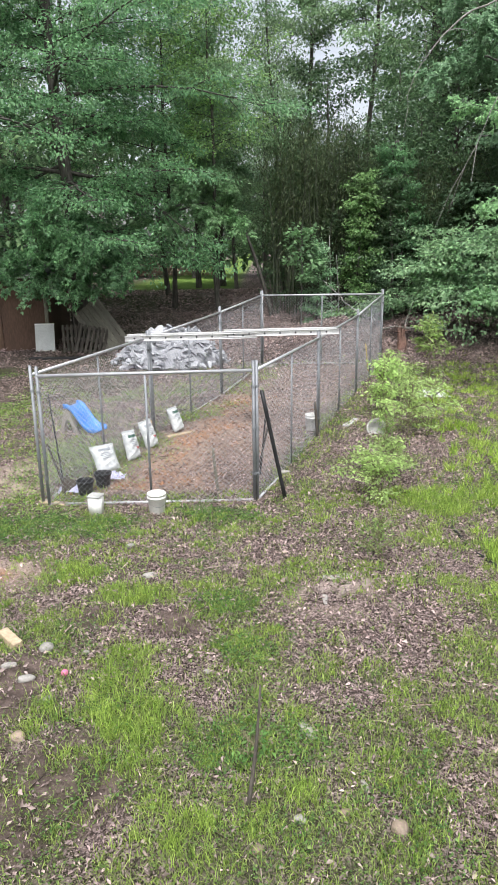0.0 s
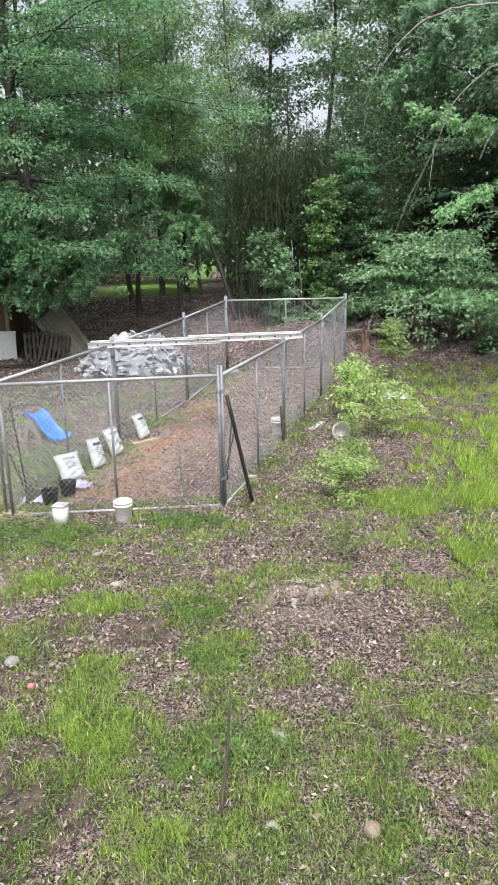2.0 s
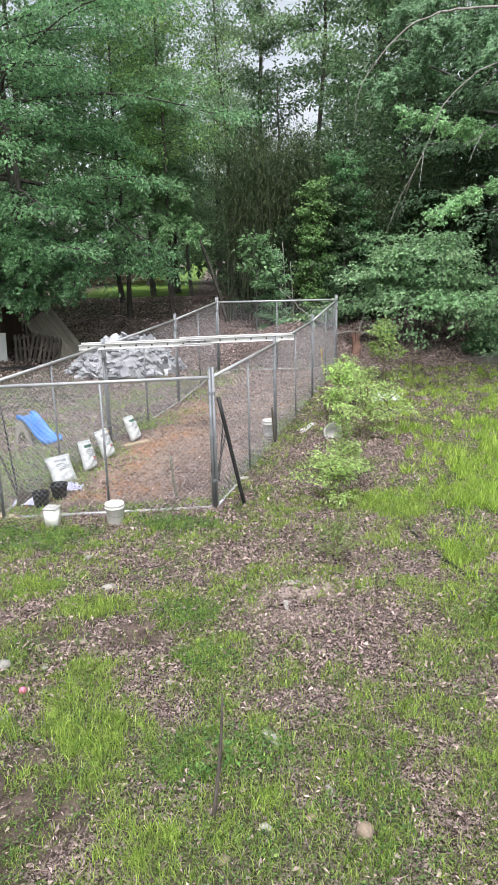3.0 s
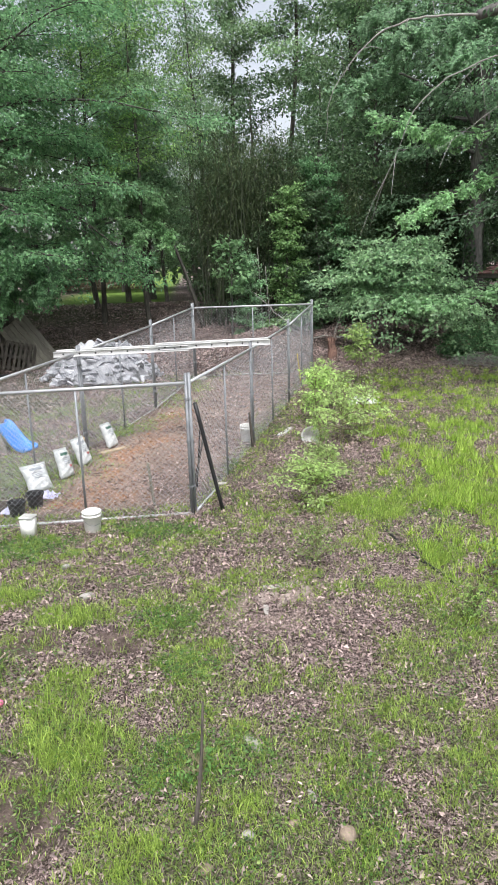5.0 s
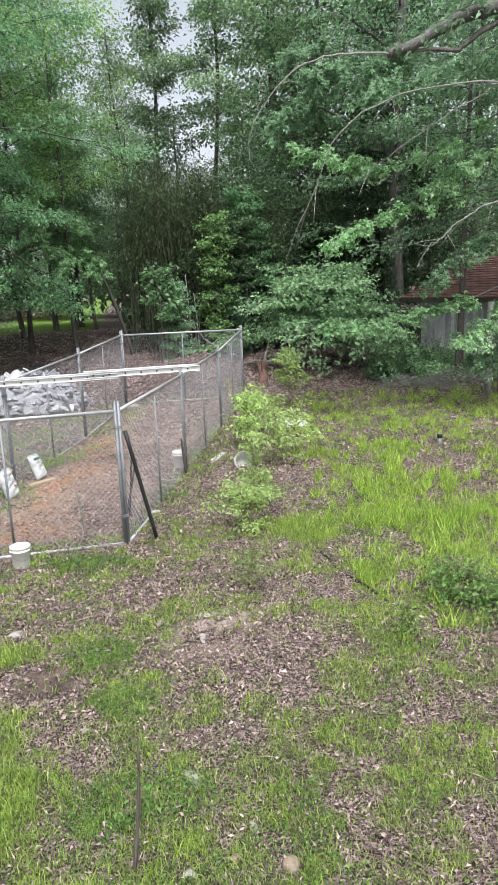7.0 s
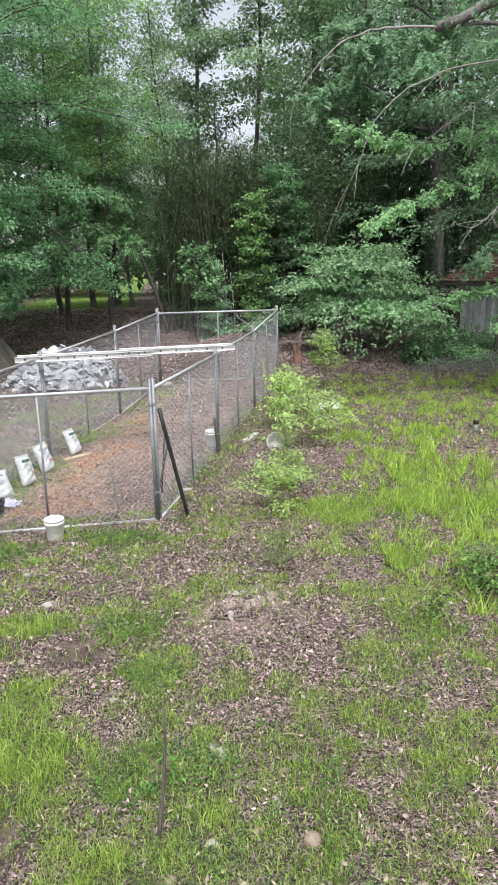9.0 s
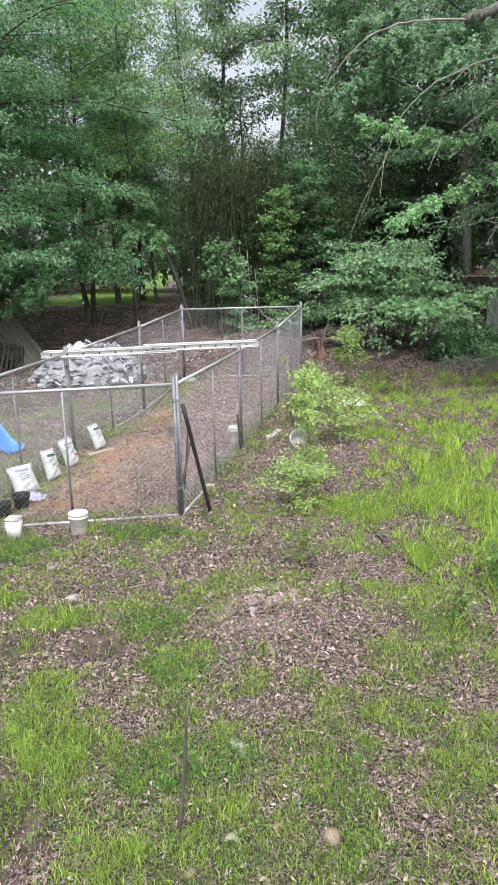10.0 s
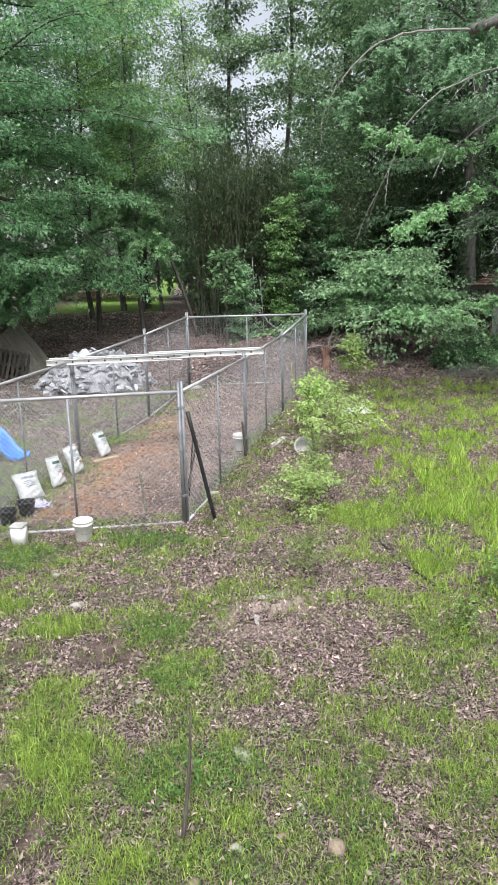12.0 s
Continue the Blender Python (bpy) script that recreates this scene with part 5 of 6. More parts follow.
part("back_wall", box((4.0, 0.03, 2.6), (2.0, 5.66, 0.8), (0, 0, 0), 0.004), GREYWOOD, barn)
part("wall_plate", box((4.3, 0.05, 0.14), (1.95, -0.04, 1.93), (0, 0, 0), 0.006), BROWNWOOD, barn, "dark beam under the eave")
ROOF_RUN, ROOF_RISE = 3.35, 1.22
roof_angle = math.degrees(math.atan2(ROOF_RISE, ROOF_RUN))
roof_len = math.hypot(ROOF_RUN, ROOF_RISE)
me = bpy.data.meshes.new("shingle")
b = box((0.32, 0.24, 0.022), (0, 0, 0), (-7, 0, 0))
b.to_mesh(me)
b.free()
me.materials.append(SHINGLE)
for side in (0, 1):
    deck = part("roof_slope", box((5.0, roof_len, 0.04), (0, 0, 0), (0, 0, 0), 0.006), BROWNWOOD, barn, "faded red shingled roof slope")
    deck.matrix_local = pose(2.05, -0.5 + ROOF_RUN * (0.5 if side == 0 else 1.5), 1.97 + ROOF_RISE / 2, roof_angle if side == 0 else -roof_angle, 0, 0)
    if side == 0:
        for row in range(17):
            for k in range(15):
                s = new("shingle", me)
                s.parent = deck
                s.matrix_local = pose(-2.38 + 0.33 * k + 0.16 * (row % 2) + r.uniform(-0.008, 0.008), -roof_len / 2 + 0.1 + 0.207 * row, 0.03, r.uniform(-0.5, 0.5), 0, r.uniform(-0.8, 0.8))
part("fascia", box((5.0, 0.03, 0.11), (2.05, -0.5, 1.92), (0, 0, 0), 0.006), BROWNWOOD, barn)


def brush_heap(x, y, w, h, n, seed):
    """Dry cut twigs thrown on a heap."""
    r = random.Random(seed)
    ob = thing("brush_heap", Matrix.Translation(spot(x, y)), "tangled heap of dry brown twigs and cut branches", "brush")
    b = bmesh.new()
    for k in range(n):
        a, q = r.uniform(0, 2 * math.pi), w * math.sqrt(r.random())
        c = Vector((q * math.cos(a), 0.6 * q * math.sin(a), h * (1 - q / w) * r.random() + 0.03))
        a, L = r.uniform(0, 2 * math.pi), r.uniform(0.3, 0.9)
        d = Vector((math.cos(a), math.sin(a), r.gauss(0, 0.35))).normalized() * L / 2
        bend = Vector((r.gauss(0, 0.06), r.gauss(0, 0.06), r.uniform(0, 0.12)))
        tube([c - d, c + bend, c + d], [0.008, 0.006, 0.003], 3, b, cap=False)
    tagged(part("brushwood", b, DEADWOOD, ob), kind="stuff")


brush_heap(8.9, 18.4, 1.0, 0.55, 260, 71)
brush_heap(7.7, 18.9, 0.8, 0.3, 120, 72)

# two bare posts under the trees
for x, y, h in ((9.06, 16.95, 2.3), (9.42, 16.98, 2.2)):
    ob = thing("wooden_post", Matrix.Translation(spot(x, y)), "bare pale wooden post standing under the trees", "post", "pair of wooden posts")
    part("shaft", tube([(0, 0, -0.1), (0.01, 0, h * 0.5), (0, 0.01, h)], [0.085, 0.08, 0.075], 10), DEADWOOD, ob, smooth=True)

# ---- ladder across the kennel ----
lad = thing("extension_ladder", pose(-0.32, 12.98, 1.81, 0, -0.6, 2.0), "dull aluminium extension ladder laid across the kennel's top rails", "ladder")
for name, x0, x1, zoff in (("lower_section", -1.75, 0.42, 0.0), ("upper_section", -0.12, 1.78, 0.03)):
    sec = part(name, box((x1 - x0, 0.028, 0.085), ((x0 + x1) / 2, -0.14, zoff), (0, 0, 0), 0.005), ALU, lad)
    part("side_rail", box((x1 - x0, 0.028, 0.085), ((x0 + x1) / 2, 0.14, zoff), (0, 0, 0), 0.005), ALU, sec)
    for z in (-0.04, 0.04):
        part("flange", box((x1 - x0, 0.04, 0.007), ((x0 + x1) / 2, -0.162, zoff + z), (0, 0, 0), 0.002), ALU, sec)
    x = x0 + 0.16
    while x < x1 - 0.05:
        part("rung", tube([(x, -0.16, zoff), (x, 0.16, zoff)], 0.017, 8), STEEL, sec, smooth=True)
        part("rung_end", tube([(x, -0.154, zoff), (x, -0.166, zoff)], 0.014, 8), DARK, sec)
        x += 0.255

# ---- pails ----


def bucket(at, turn=0, size=1.0, label="white plastic bucket standing in the grass"):
    ob = thing("bucket", Matrix.Translation(at) @ pose(0, 0, 0, 0, 0, turn) @ Matrix.Diagonal((size, size, size, 1)), label, "bucket")
    part("body", lathe([(0.118, 0), (0.122, 0.005), (0.139, 0.25), (0.146, 0.252), (0.146, 0.27), (0.141, 0.272), (0.143, 0.30), (0.150, 0.302), (0.150, 0.325), (0.143, 0.33), (0.138, 0.325), (0.134, 0.25), (0.116, 0.02)], 28),
         WHITE, ob, smooth=True)
    pts = [(0.153 * math.cos(a), -0.153 * math.sin(a), 0.265 - 0.13 * math.sin(a)) for a in np.linspace(0, math.pi, 14)]
    part("handle", tube(pts, 0.0028, 5), STEEL, ob, "thin wire handle", True)
    for s in (-1, 1):
        part("handle_ear", box((0.012, 0.03, 0.03), (0.15 * s, 0, 0.265), (0, 0, 0), 0.004), WHITE, ob)
    return ob


bucket(spot(-1.16, 9.63, -0.005), 20, 0.8)
bucket(spot(1.05, 13.1), 60, 0.85, "white plastic bucket inside the kennel")

pail = thing("square_pail", Matrix.Translation(spot(-1.93, 9.62, -0.003)) @ pose(0, 0, 0, 0, 0, -14) @ Matrix.Diagonal((0.8, 0.8, 0.95, 1)), "square white plastic pail with a cream lid on the grass", "pail")
bm = box((0.215, 0.2, 0.27), (0, 0, 0.135))
for v in bm.verts:
    if v.co.z < 0.1:
        v.co.x *= 0.93
        v.co.y *= 0.93
bmesh.ops.bevel(bm, geom=list(bm.edges), offset=0.028, segments=3, affect="EDGES")
part("body", bm, WHITE, pail, smooth=True)
part("lid", box((0.222, 0.207, 0.025), (0, 0, 0.272), (0, 0, 0), 0.012), CLOUDY, pail, "cream lid")

tub = thing("plastic_tub", Matrix.Translation(spot(2.12, 12.78, 0.10)) @ pose(0, 0, 0, 62, 6, -8), "cloudy white plastic tub lying on its side among saplings", "tub")
part("body", lathe([(0.13, -0.12), (0.135, -0.11), (0.155, 0.04), (0.17, 0.045), (0.17, 0.06), (0.15, 0.06), (0.125, -0.09)], 26), CLOUDY, tub, smooth=True)

# ---- bags of soil ----


def bag_point(u, v, w, h, t, off=0.0):
    """The bag's front skin: u across, v up, both -1 to 1."""
    flatu, flatv = (1 - abs(u) ** 2.6), (1 - abs(v) ** 3.2)
    belly = (max(0, flatu) ** 0.55) * (max(0, flatv) ** 0.5) * (1.15 - 0.28 * v)
    crease = 0.012 * math.sin(9 * u + 4 * v) * (1 - v * v) + 0.01 * math.sin(14 * v - 5 * u)
    x = u * w / 2 * (1 - 0.07 * (1 - abs(v)) + 0.05 * abs(v) ** 4)
    return x, -t * belly * 0.5 - crease * belly - off, v * h / 2


def soil_bag(at, turn, lean, seed, w=0.36, h=0.50, label=""):
    ob = thing("soil_bag", Matrix.Translation(at) @ pose(0, 0, 0, 0, 0, turn) @ pose(0, 0, 0, lean, (seed % 3 - 1) * 4, 0) @ Matrix.Translation((0, 0, h / 2)), label, "soil bag", "bags of soil")
    b, n, m = bmesh.new(), 13, 17
    front = [[b.verts.new(bag_point(-1 + 2 * i / (n - 1), -1 + 2 * j / (m - 1), w, h, 0.15)) for i in range(n)] for j in range(m)]
    backside = []
    for j in range(m):
        row = []
        for i in range(n):
            if i in (0, n - 1) or j in (0, m - 1):
                row.append(front[j][i])
            else:
                x, y, z = bag_point(-1 + 2 * i / (n - 1), -1 + 2 * j / (m - 1), w, h, 0.11)
                row.append(b.verts.new((x, -y, z)))
        backside.append(row)
    for j in range(m - 1):
        for i in range(n - 1):
            b.faces.new((front[j][i], front[j][i + 1], front[j + 1][i + 1], front[j + 1][i]))
            b.faces.new((backside[j][i], backside[j + 1][i], backside[j + 1][i + 1], backside[j][i + 1]))
    part("sack", b, BAG, ob, smooth=True)
    part("top_seam", box((w * 1.02, 0.012, 0.03), (0, 0, h / 2 + 0.008), (6, 0, 0), 0.004), BAG, ob)

    def printed(u0, u1, v0, v1, matl, name="print"):
        pb = bmesh.new()
        k, q = 8, 5
        g = [[pb.verts.new(bag_point(u0 + (u1 - u0) * i / k, v0 + (v1 - v0) * j / q, w, h, 0.15, 0.004)) for i in range(k + 1)] for j in range(q + 1)]
        for j in range(q):
            for i in range(k):
                pb.faces.new((g[j][i], g[j][i + 1], g[j + 1][i + 1], g[j + 1][i]))
        part(name, pb, matl, ob, smooth=True)

    printed(-0.5, 0.5, 0.56, 0.76, GREENPRINT if seed in (2, 4) else GREYPRINT, "print_band")
    for k in range(4):
        printed(-0.5, 0.55 - 0.12 * (k % 3), 0.36 - 0.13 * k, 0.41 - 0.13 * k, GREYPRINT, "print_line")
    if seed in (2, 3):
        printed(0.1, 0.55, -0.3, -0.12, REDPRINT, "print_patch")
    return ob


soil_bag(spot(-2.07, 11.1), 40, -34, 1, 0.38, 0.42, "slumped white soil bag by the black pots")
soil_bag(spot(-1.80, 11.62), 58, -18, 2, 0.27, 0.44, "upright white soil bag with green print on red earth")
soil_bag(spot(-1.60, 12.2), 54, -20, 3, 0.27, 0.44, "upright white soil bag beside the kennel's side panel")
soil_bag(spot(-1.27, 13.1), 60, -22, 4, 0.26, 0.42, "white soil bag leaning on its own by the kennel's side")

# ---- pots, cloth and tools in the corner ----
for x, y, s in ((-2.25, 10.36, 0.9), (-2.06, 10.6, 0.92)):
    ob = thing("plant_pot", Matrix.Translation(spot(x, y)) @ Matrix.Diagonal((s, s, s, 1)), "black plastic nursery pot on bare earth", "plant pot", "black nursery pots")
    part("body", lathe([(0.095, 0), (0.10, 0.005), (0.125, 0.19), (0.135, 0.192), (0.135, 0.225), (0.128, 0.228), (0.12, 0.19), (0.095, 0.015)], 20), DARK, ob, smooth=True)


def crumpled(name, at, sx, sy, h, matl, label, category, seed):
    b = bmesh.new()
    bmesh.ops.create_grid(b, x_segments=14, y_segments=12, size=1)
    for v in b.verts:
        x, y = v.co.x, v.co.y
        n = noise.noise((x * 2.2 + seed, y * 2.2, seed)) + 0.5 * noise.noise((x * 5, y * 5, seed))
        edge = max(0, 1 - max(abs(x), abs(y)) ** 3)
        v.co = Vector((x * sx * (1 + 0.3 * noise.noise((y * 2, seed, 0))), y * sy * (1 + 0.3 * noise.noise((x * 2, seed, 5))), max(0.012, h * (0.35 + n) * edge + 0.014)))
    ob = thing(name, Matrix.Translation(at), label, category)
    part("sheet", b, matl, ob, smooth=True)
    return ob


crumpled("plastic_sheet", spot(-2.42, 10.5), 0.2, 0.14, 0.16, CLOTH, "crumpled pale violet plastic sheet round the pots", "plastic sheet", 3)
crumpled("plastic_sheet", spot(-1.93, 10.9), 0.13, 0.12, 0.1, CLOTH, "crumpled pale violet plastic sheet beside the bags", "plastic sheet", 9)
crumpled("plastic_sheet", spot(3.72, 15.45), 0.32, 0.22, 0.18, WHITEPAINT, "crumpled whitish sheet among the saplings", "plastic sheet", 6)


def stick(name, a, b, r0, r1, matl, label, category, bend=0.0, n=6, sides=7):
    a, b = Vector(a), Vector(b)
    ob = thing(name, Matrix.Translation(a), label, category)
    side = (b - a).orthogonal().normalized()
    pts = [(b - a) * (k / n) + side * bend * math.sin(3.1 * k / n) for k in range(n + 1)]
    part("shaft", tube(pts, [r0 + (r1 - r0) * k / n for k in range(n + 1)], sides), matl, ob, smooth=True)
    return ob


bar = stick("black_bar", spot(0.48, 10.02, -0.02), (0.17, 10.04, 1.46), 0.026, 0.026, DARK, "black bar leaning on the kennel's corner", "bar")
part("end_cap", tube([(0, 0, 0), (0, 0, 0.03)], 0.031, 8), DARK, bar)
stick("black_rod", spot(-2.6, 10.55, -0.02), (-2.72, 10.6, 1.33), 0.012, 0.010, DARK, "thin black ribbed rod standing inside the kennel", "rod")
sh = stick("garden_shovel", spot(-2.52, 10.42, -0.02), (-2.80, 10.6, 0.62), 0.018, 0.016, BROWNWOOD, "wooden-handled garden shovel leaning in the corner", "shovel")
part("blade", box((0.17, 0.012, 0.24), (0.03, -0.02, 0.1), (-12, 20, 10), 0.004), BROWNWOOD, sh, "rusty shovel blade")
part("grip", tube([(-0.33, 0.2, 0.66), (-0.24, 0.16, 0.62)], 0.014, 6), BROWNWOOD, sh)
stick("tool_handle", spot(0.08, 10.75), (0.285, 10.62, 0.95), 0.016, 0.014, BROWNWOOD, "dark tool handle leaning inside the kennel's corner", "tool")
stick("tool_handle", spot(0.14, 10.9), (0.235, 10.66, 1.08), 0.012, 0.011, DARK, "thin dark tool handle inside the kennel", "tool")
stick("wooden_stake", spot(-0.43, 10.33, -0.05), (-0.49, 10.33, 0.62), 0.02, 0.018, OLDWOOD, "thin grey wooden stake inside the kennel's front", "stake")
stick("wooden_stake", spot(1.12, 12.72, -0.05), (1.06, 12.66, 0.72), 0.024, 0.022, BROWNWOOD, "grey wooden stake tied to the kennel post", "stake")
stick("wooden_stake", spot(-1.74, 12.86, -0.05), (-1.74, 12.86, 0.38), 0.04, 0.04, RAWWOOD, "short raw wooden stake by the kennel's side", "stake")
stick("yellow_stake", spot(2.78, 17.9, -0.05), (2.66, 17.7, 1.0), 0.016, 0.014, YELLOW, "yellow fibreglass stake beside the kennel", "stake")
stick("upright_stick", spot(0.05, 4.92, -0.08), (0.14, 4.92, 0.83), 0.015, 0.006, BROWNWOOD, "bare brown stick stuck upright in the grass", "stick", 0.02)


def plank(at, turn, size, matl, label, tilt=(0, 0)):
    ob = thing("plank", Matrix.Translation(at) @ pose(0, 0, 0, tilt[0], tilt[1], turn), label, "plank")
    part("timber", box(size, (0, 0, size[2] / 2), (0, 0, 0), 0.006), matl, ob)
    return ob


plank(spot(-1.22, 12.85, 0.0), 40, (0.55, 0.09, 0.04), RAWWOOD, "short pale plank lying on the red earth")
plank(spot(-2.62, 10.03, 0.0), -14, (0.42, 0.12, 0.025), RAWWOOD, "short pale plank lying by the kennel's corner")
plank(spot(1.78, 13.45, 0.0), 62, (0.6, 0.1, 0.03), GREYWOOD, "grey weathered plank lying beside the kennel")
plank(spot(-1.97, 6.66, 0.0), -42, (0.26, 0.09, 0.07), RAWWOOD, "split pale firewood chunk on the ground", (0, 6))

# ---- toddler slide ----
sl = thing("toddler_slide", Matrix.Translation(spot(-3.2, 13.3)) @ pose(0, 0, 0, 0, 0, -26) @ Matrix.Diagonal((0.84, 1.0, 0.76, 1)), "faded blue plastic toddler slide with beige sides in the grass", "slide")
prof = [(-0.03, 0.575), (0.07, 0.585), (0.17, 0.53), (0.30, 0.37), (0.43, 0.20), (0.55, 0.10), (0.66, 0.075), (0.74, 0.07)]


def channel(off, half, lo, hi, name):
    b = bmesh.new()
    rows = []
    for x, z in prof:
        rows.append([b.verts.new((x, y, z + dz)) for y, dz in ((-half, hi), (-half + 0.03, hi), (-half + 0.045, lo), (half - 0.045, lo), (half - 0.03, hi), (half, hi), (half, lo - 0.035), (-half, lo - 0.035))])
    for a, c in zip(rows, rows[1:]):
        for k in range(8):
            b.faces.new((a[k], a[(k + 1) % 8], c[(k + 1) % 8], c[k]))
    b.faces.new(rows[0])
    b.faces.new(rows[-1][::-1])
    bmesh.ops.recalc_face_normals(b, faces=b.faces)
    bmesh.ops.bevel(b, geom=list(b.edges), offset=0.006, segments=1, affect="EDGES")
    return part(name, b, BLUE, sl, smooth=True)


channel(0, 0.19, 0.0, 0.075, "chute")
for y in (-0.16, 0.16):
    b = bmesh.new()
    outline = [(-0.16, 0.0), (-0.07, 0.0), (0.0, 0.26), (0.1, 0.3), (0.2, 0.0), (0.29, 0.0), (0.12, 0.48), (-0.02, 0.52)]
    lo = [b.verts.new((x, y - 0.02, z)) for x, z in outline]
    hi = [b.verts.new((x, y + 0.02, z)) for x, z in outline]
    b.faces.new(lo)
    b.faces.new(hi[::-1])
    for k in range(len(outline)):
        b.faces.new((lo[k], hi[k], hi[(k + 1) % len(outline)], lo[(k + 1) % len(outline)]))
    bmesh.ops.recalc_face_normals(b, faces=b.faces)
    part("side_support", b, BEIGE, sl, "beige plastic support")
for k in range(2):
    part("step", box((0.05, 0.3, 0.04), (-0.09 + 0.05 * k, 0, 0.17 + 0.17 * k), (0, 0, 0), 0.01), BEIGE, sl)

# ---- stones ----


def stone(at, sx, sy, sz, seed, matl, label, turn=0):
    b = bmesh.new()
    bmesh.ops.create_icosphere(b, subdivisions=2, radius=1)
    for v in b.verts:
        d = 1 + 0.22 * noise.noise(v.co * 1.6 + Vector((seed, 0, 0))) + 0.08 * noise.noise(v.co * 4 + Vector((0, seed, 0)))
        v.co = Vector((v.co.x * sx * d, v.co.y * sy * d, v.co.z * sz * d))
    ob = thing("stone", Matrix.Translation(at) @ pose(0, 0, 0, 0, 0, turn), label, "stone")
    part("rock", b, matl, ob, smooth=True)


for x, y, sx, sy, sz, matl, label, turn in (
        (0.92, 4.76, 0.058, 0.07, 0.05, STONE, "smooth tan stone in the grass", 0), (0.46, 5.57, 0.05, 0.12, 0.02, PALESTONE, "flat pale stone slab in the grass", 28),
        (0.36, 4.81, 0.042, 0.04, 0.03, PALESTONE, "small white stone in the grass", 0), (0.12, 4.62, 0.045, 0.035, 0.03, STONE, "small tan stone in the grass", 40),
        (0.77, 5.07, 0.026, 0.07, 0.02, PALESTONE, "narrow grey stone chip in the grass", 10), (0.63, 4.86, 0.045, 0.035, 0.025, STONE, "yellowish stone in the grass", 10),
        (-1.63, 6.56, 0.075, 0.075, 0.055, PALESTONE, "white angular stone on dark earth", 20), (-1.66, 6.13, 0.09, 0.05, 0.035, PALESTONE, "pale flat stone on dark earth", 15),
        (-1.51, 5.51, 0.065, 0.06, 0.045, STONE, "yellowish stone in the leaves", 0), (-1.85, 6.3, 0.08, 0.04, 0.03, PALESTONE, "pale stone in the leaves", 10),
        (-1.31, 8.57, 0.07, 0.05, 0.04, PALESTONE, "pale stone in thin grass", 50), (-0.98, 7.86, 0.09, 0.06, 0.04, PALESTONE, "pale pinkish stone in thin grass", 15),
        (-0.28, 6.24, 0.04, 0.03, 0.02, PALESTONE, "small white stone in the grass", 0), (-1.4, 6.39, 0.04, 0.035, 0.025, STONE, "small tan stone in the leaves", 0),
        (-1.29, 6.49, 0.04, 0.035, 0.025, PALESTONE, "small pale stone in the leaves", 30), (-1.44, 5.89, 0.06, 0.035, 0.025, PALESTONE, "flat pale chip in the grass", 30),
        (-1.25, 6.31, 0.10, 0.03, 0.02, STONE, "long tan stone chip in the leaves", 25), (0.5, 11.0, 0.1, 0.05, 0.04, PALESTONE, "pale stone beside the kennel's rail", 20),
        (0.35, 18.4, 0.2, 0.12, 0.1, PALESTONE, "white rock in the kennel's far corner", 10)):
    stone(spot(x, y, sz * 0.25), sx * 0.85, sy * 0.85, sz * 0.8, x * 7 + y, matl, label, turn)
for k, (x, y, sx, sy, sz, matl, label) in enumerate((
        (0.83, 7.72, 0.12, 0.05, 0.016, PALESTONE, "pale angular stone on the dry mound"), (1.0, 7.76, 0.16, 0.06, 0.016, PALESTONE, "long flat pale stone on the dry mound"),
        (0.76, 7.42, 0.17, 0.11, 0.02, DRYEARTH, "flat slab of crusted dry earth"), (0.95, 7.36, 0.2, 0.12, 0.022, DRYEARTH, "flat slab of crusted dry earth"),
        (1.15, 7.52, 0.13, 0.09, 0.02, DRYEARTH, "flat slab of crusted dry earth"), (0.73, 7.2, 0.09, 0.04, 0.012, PALESTONE, "thin pale stone chip on the mound"))):
    ob = thing("stone" if matl is PALESTONE else "earth_slab", Matrix.Translation(spot(x, y, 0.0)) @ pose(0, 0, 0, 9 - 5 * k, 6 - 3 * k, 17 * k), label, "stone" if matl is PALESTONE else "earth")
    part("slab", chunk(900 + k, sx, sy, sz), matl, ob)
b = bmesh.new()
bmesh.ops.create_icosphere(b, subdivisions=3, radius=0.028)
ball = part("rubber_ball", b, PINK, smooth=True)
ball.location = spot(-1.38, 6.2, 0.026)
tagged(ball, "small pink rubber ball in the leaves", "ball")

# ---- stump, hose, pipe ----
st = thing("tree_stump", Matrix.Translation(spot(3.95, 19.9)), "splintered reddish-brown tree stump among fallen twigs", "stump")
b = tube([(0, 0, -0.1), (0.02, 0, 0.2), (0.0, 0.02, 0.42), (0.05, 0.02, 0.58)], [0.15, 0.11, 0.095, 0.05], 9)
for v in b.verts:
    v.co += Vector((noise.noise(v.co * 7), noise.noise(v.co * 7 + Vector((3, 0, 0))), 0.6 * noise.noise(v.co * 5 + Vector((0, 9, 0))))) * 0.07
part("trunk", b, RUST, st)
for k in range(14):
    a, top = k * 0.9, 0.48 + 0.24 * abs(math.sin(2.3 * k))
    part("splinter", tube([(0.05 * math.cos(a), 0.05 * math.sin(a), 0.3), (0.08 * math.cos(a), 0.08 * math.sin(a), 0.5), ((0.08 + 0.1 * (k % 3)) * math.cos(a), (0.08 + 0.08 * (k % 3)) * math.sin(a), top)], [0.022, 0.016, 0.003], 5), RUST, st)

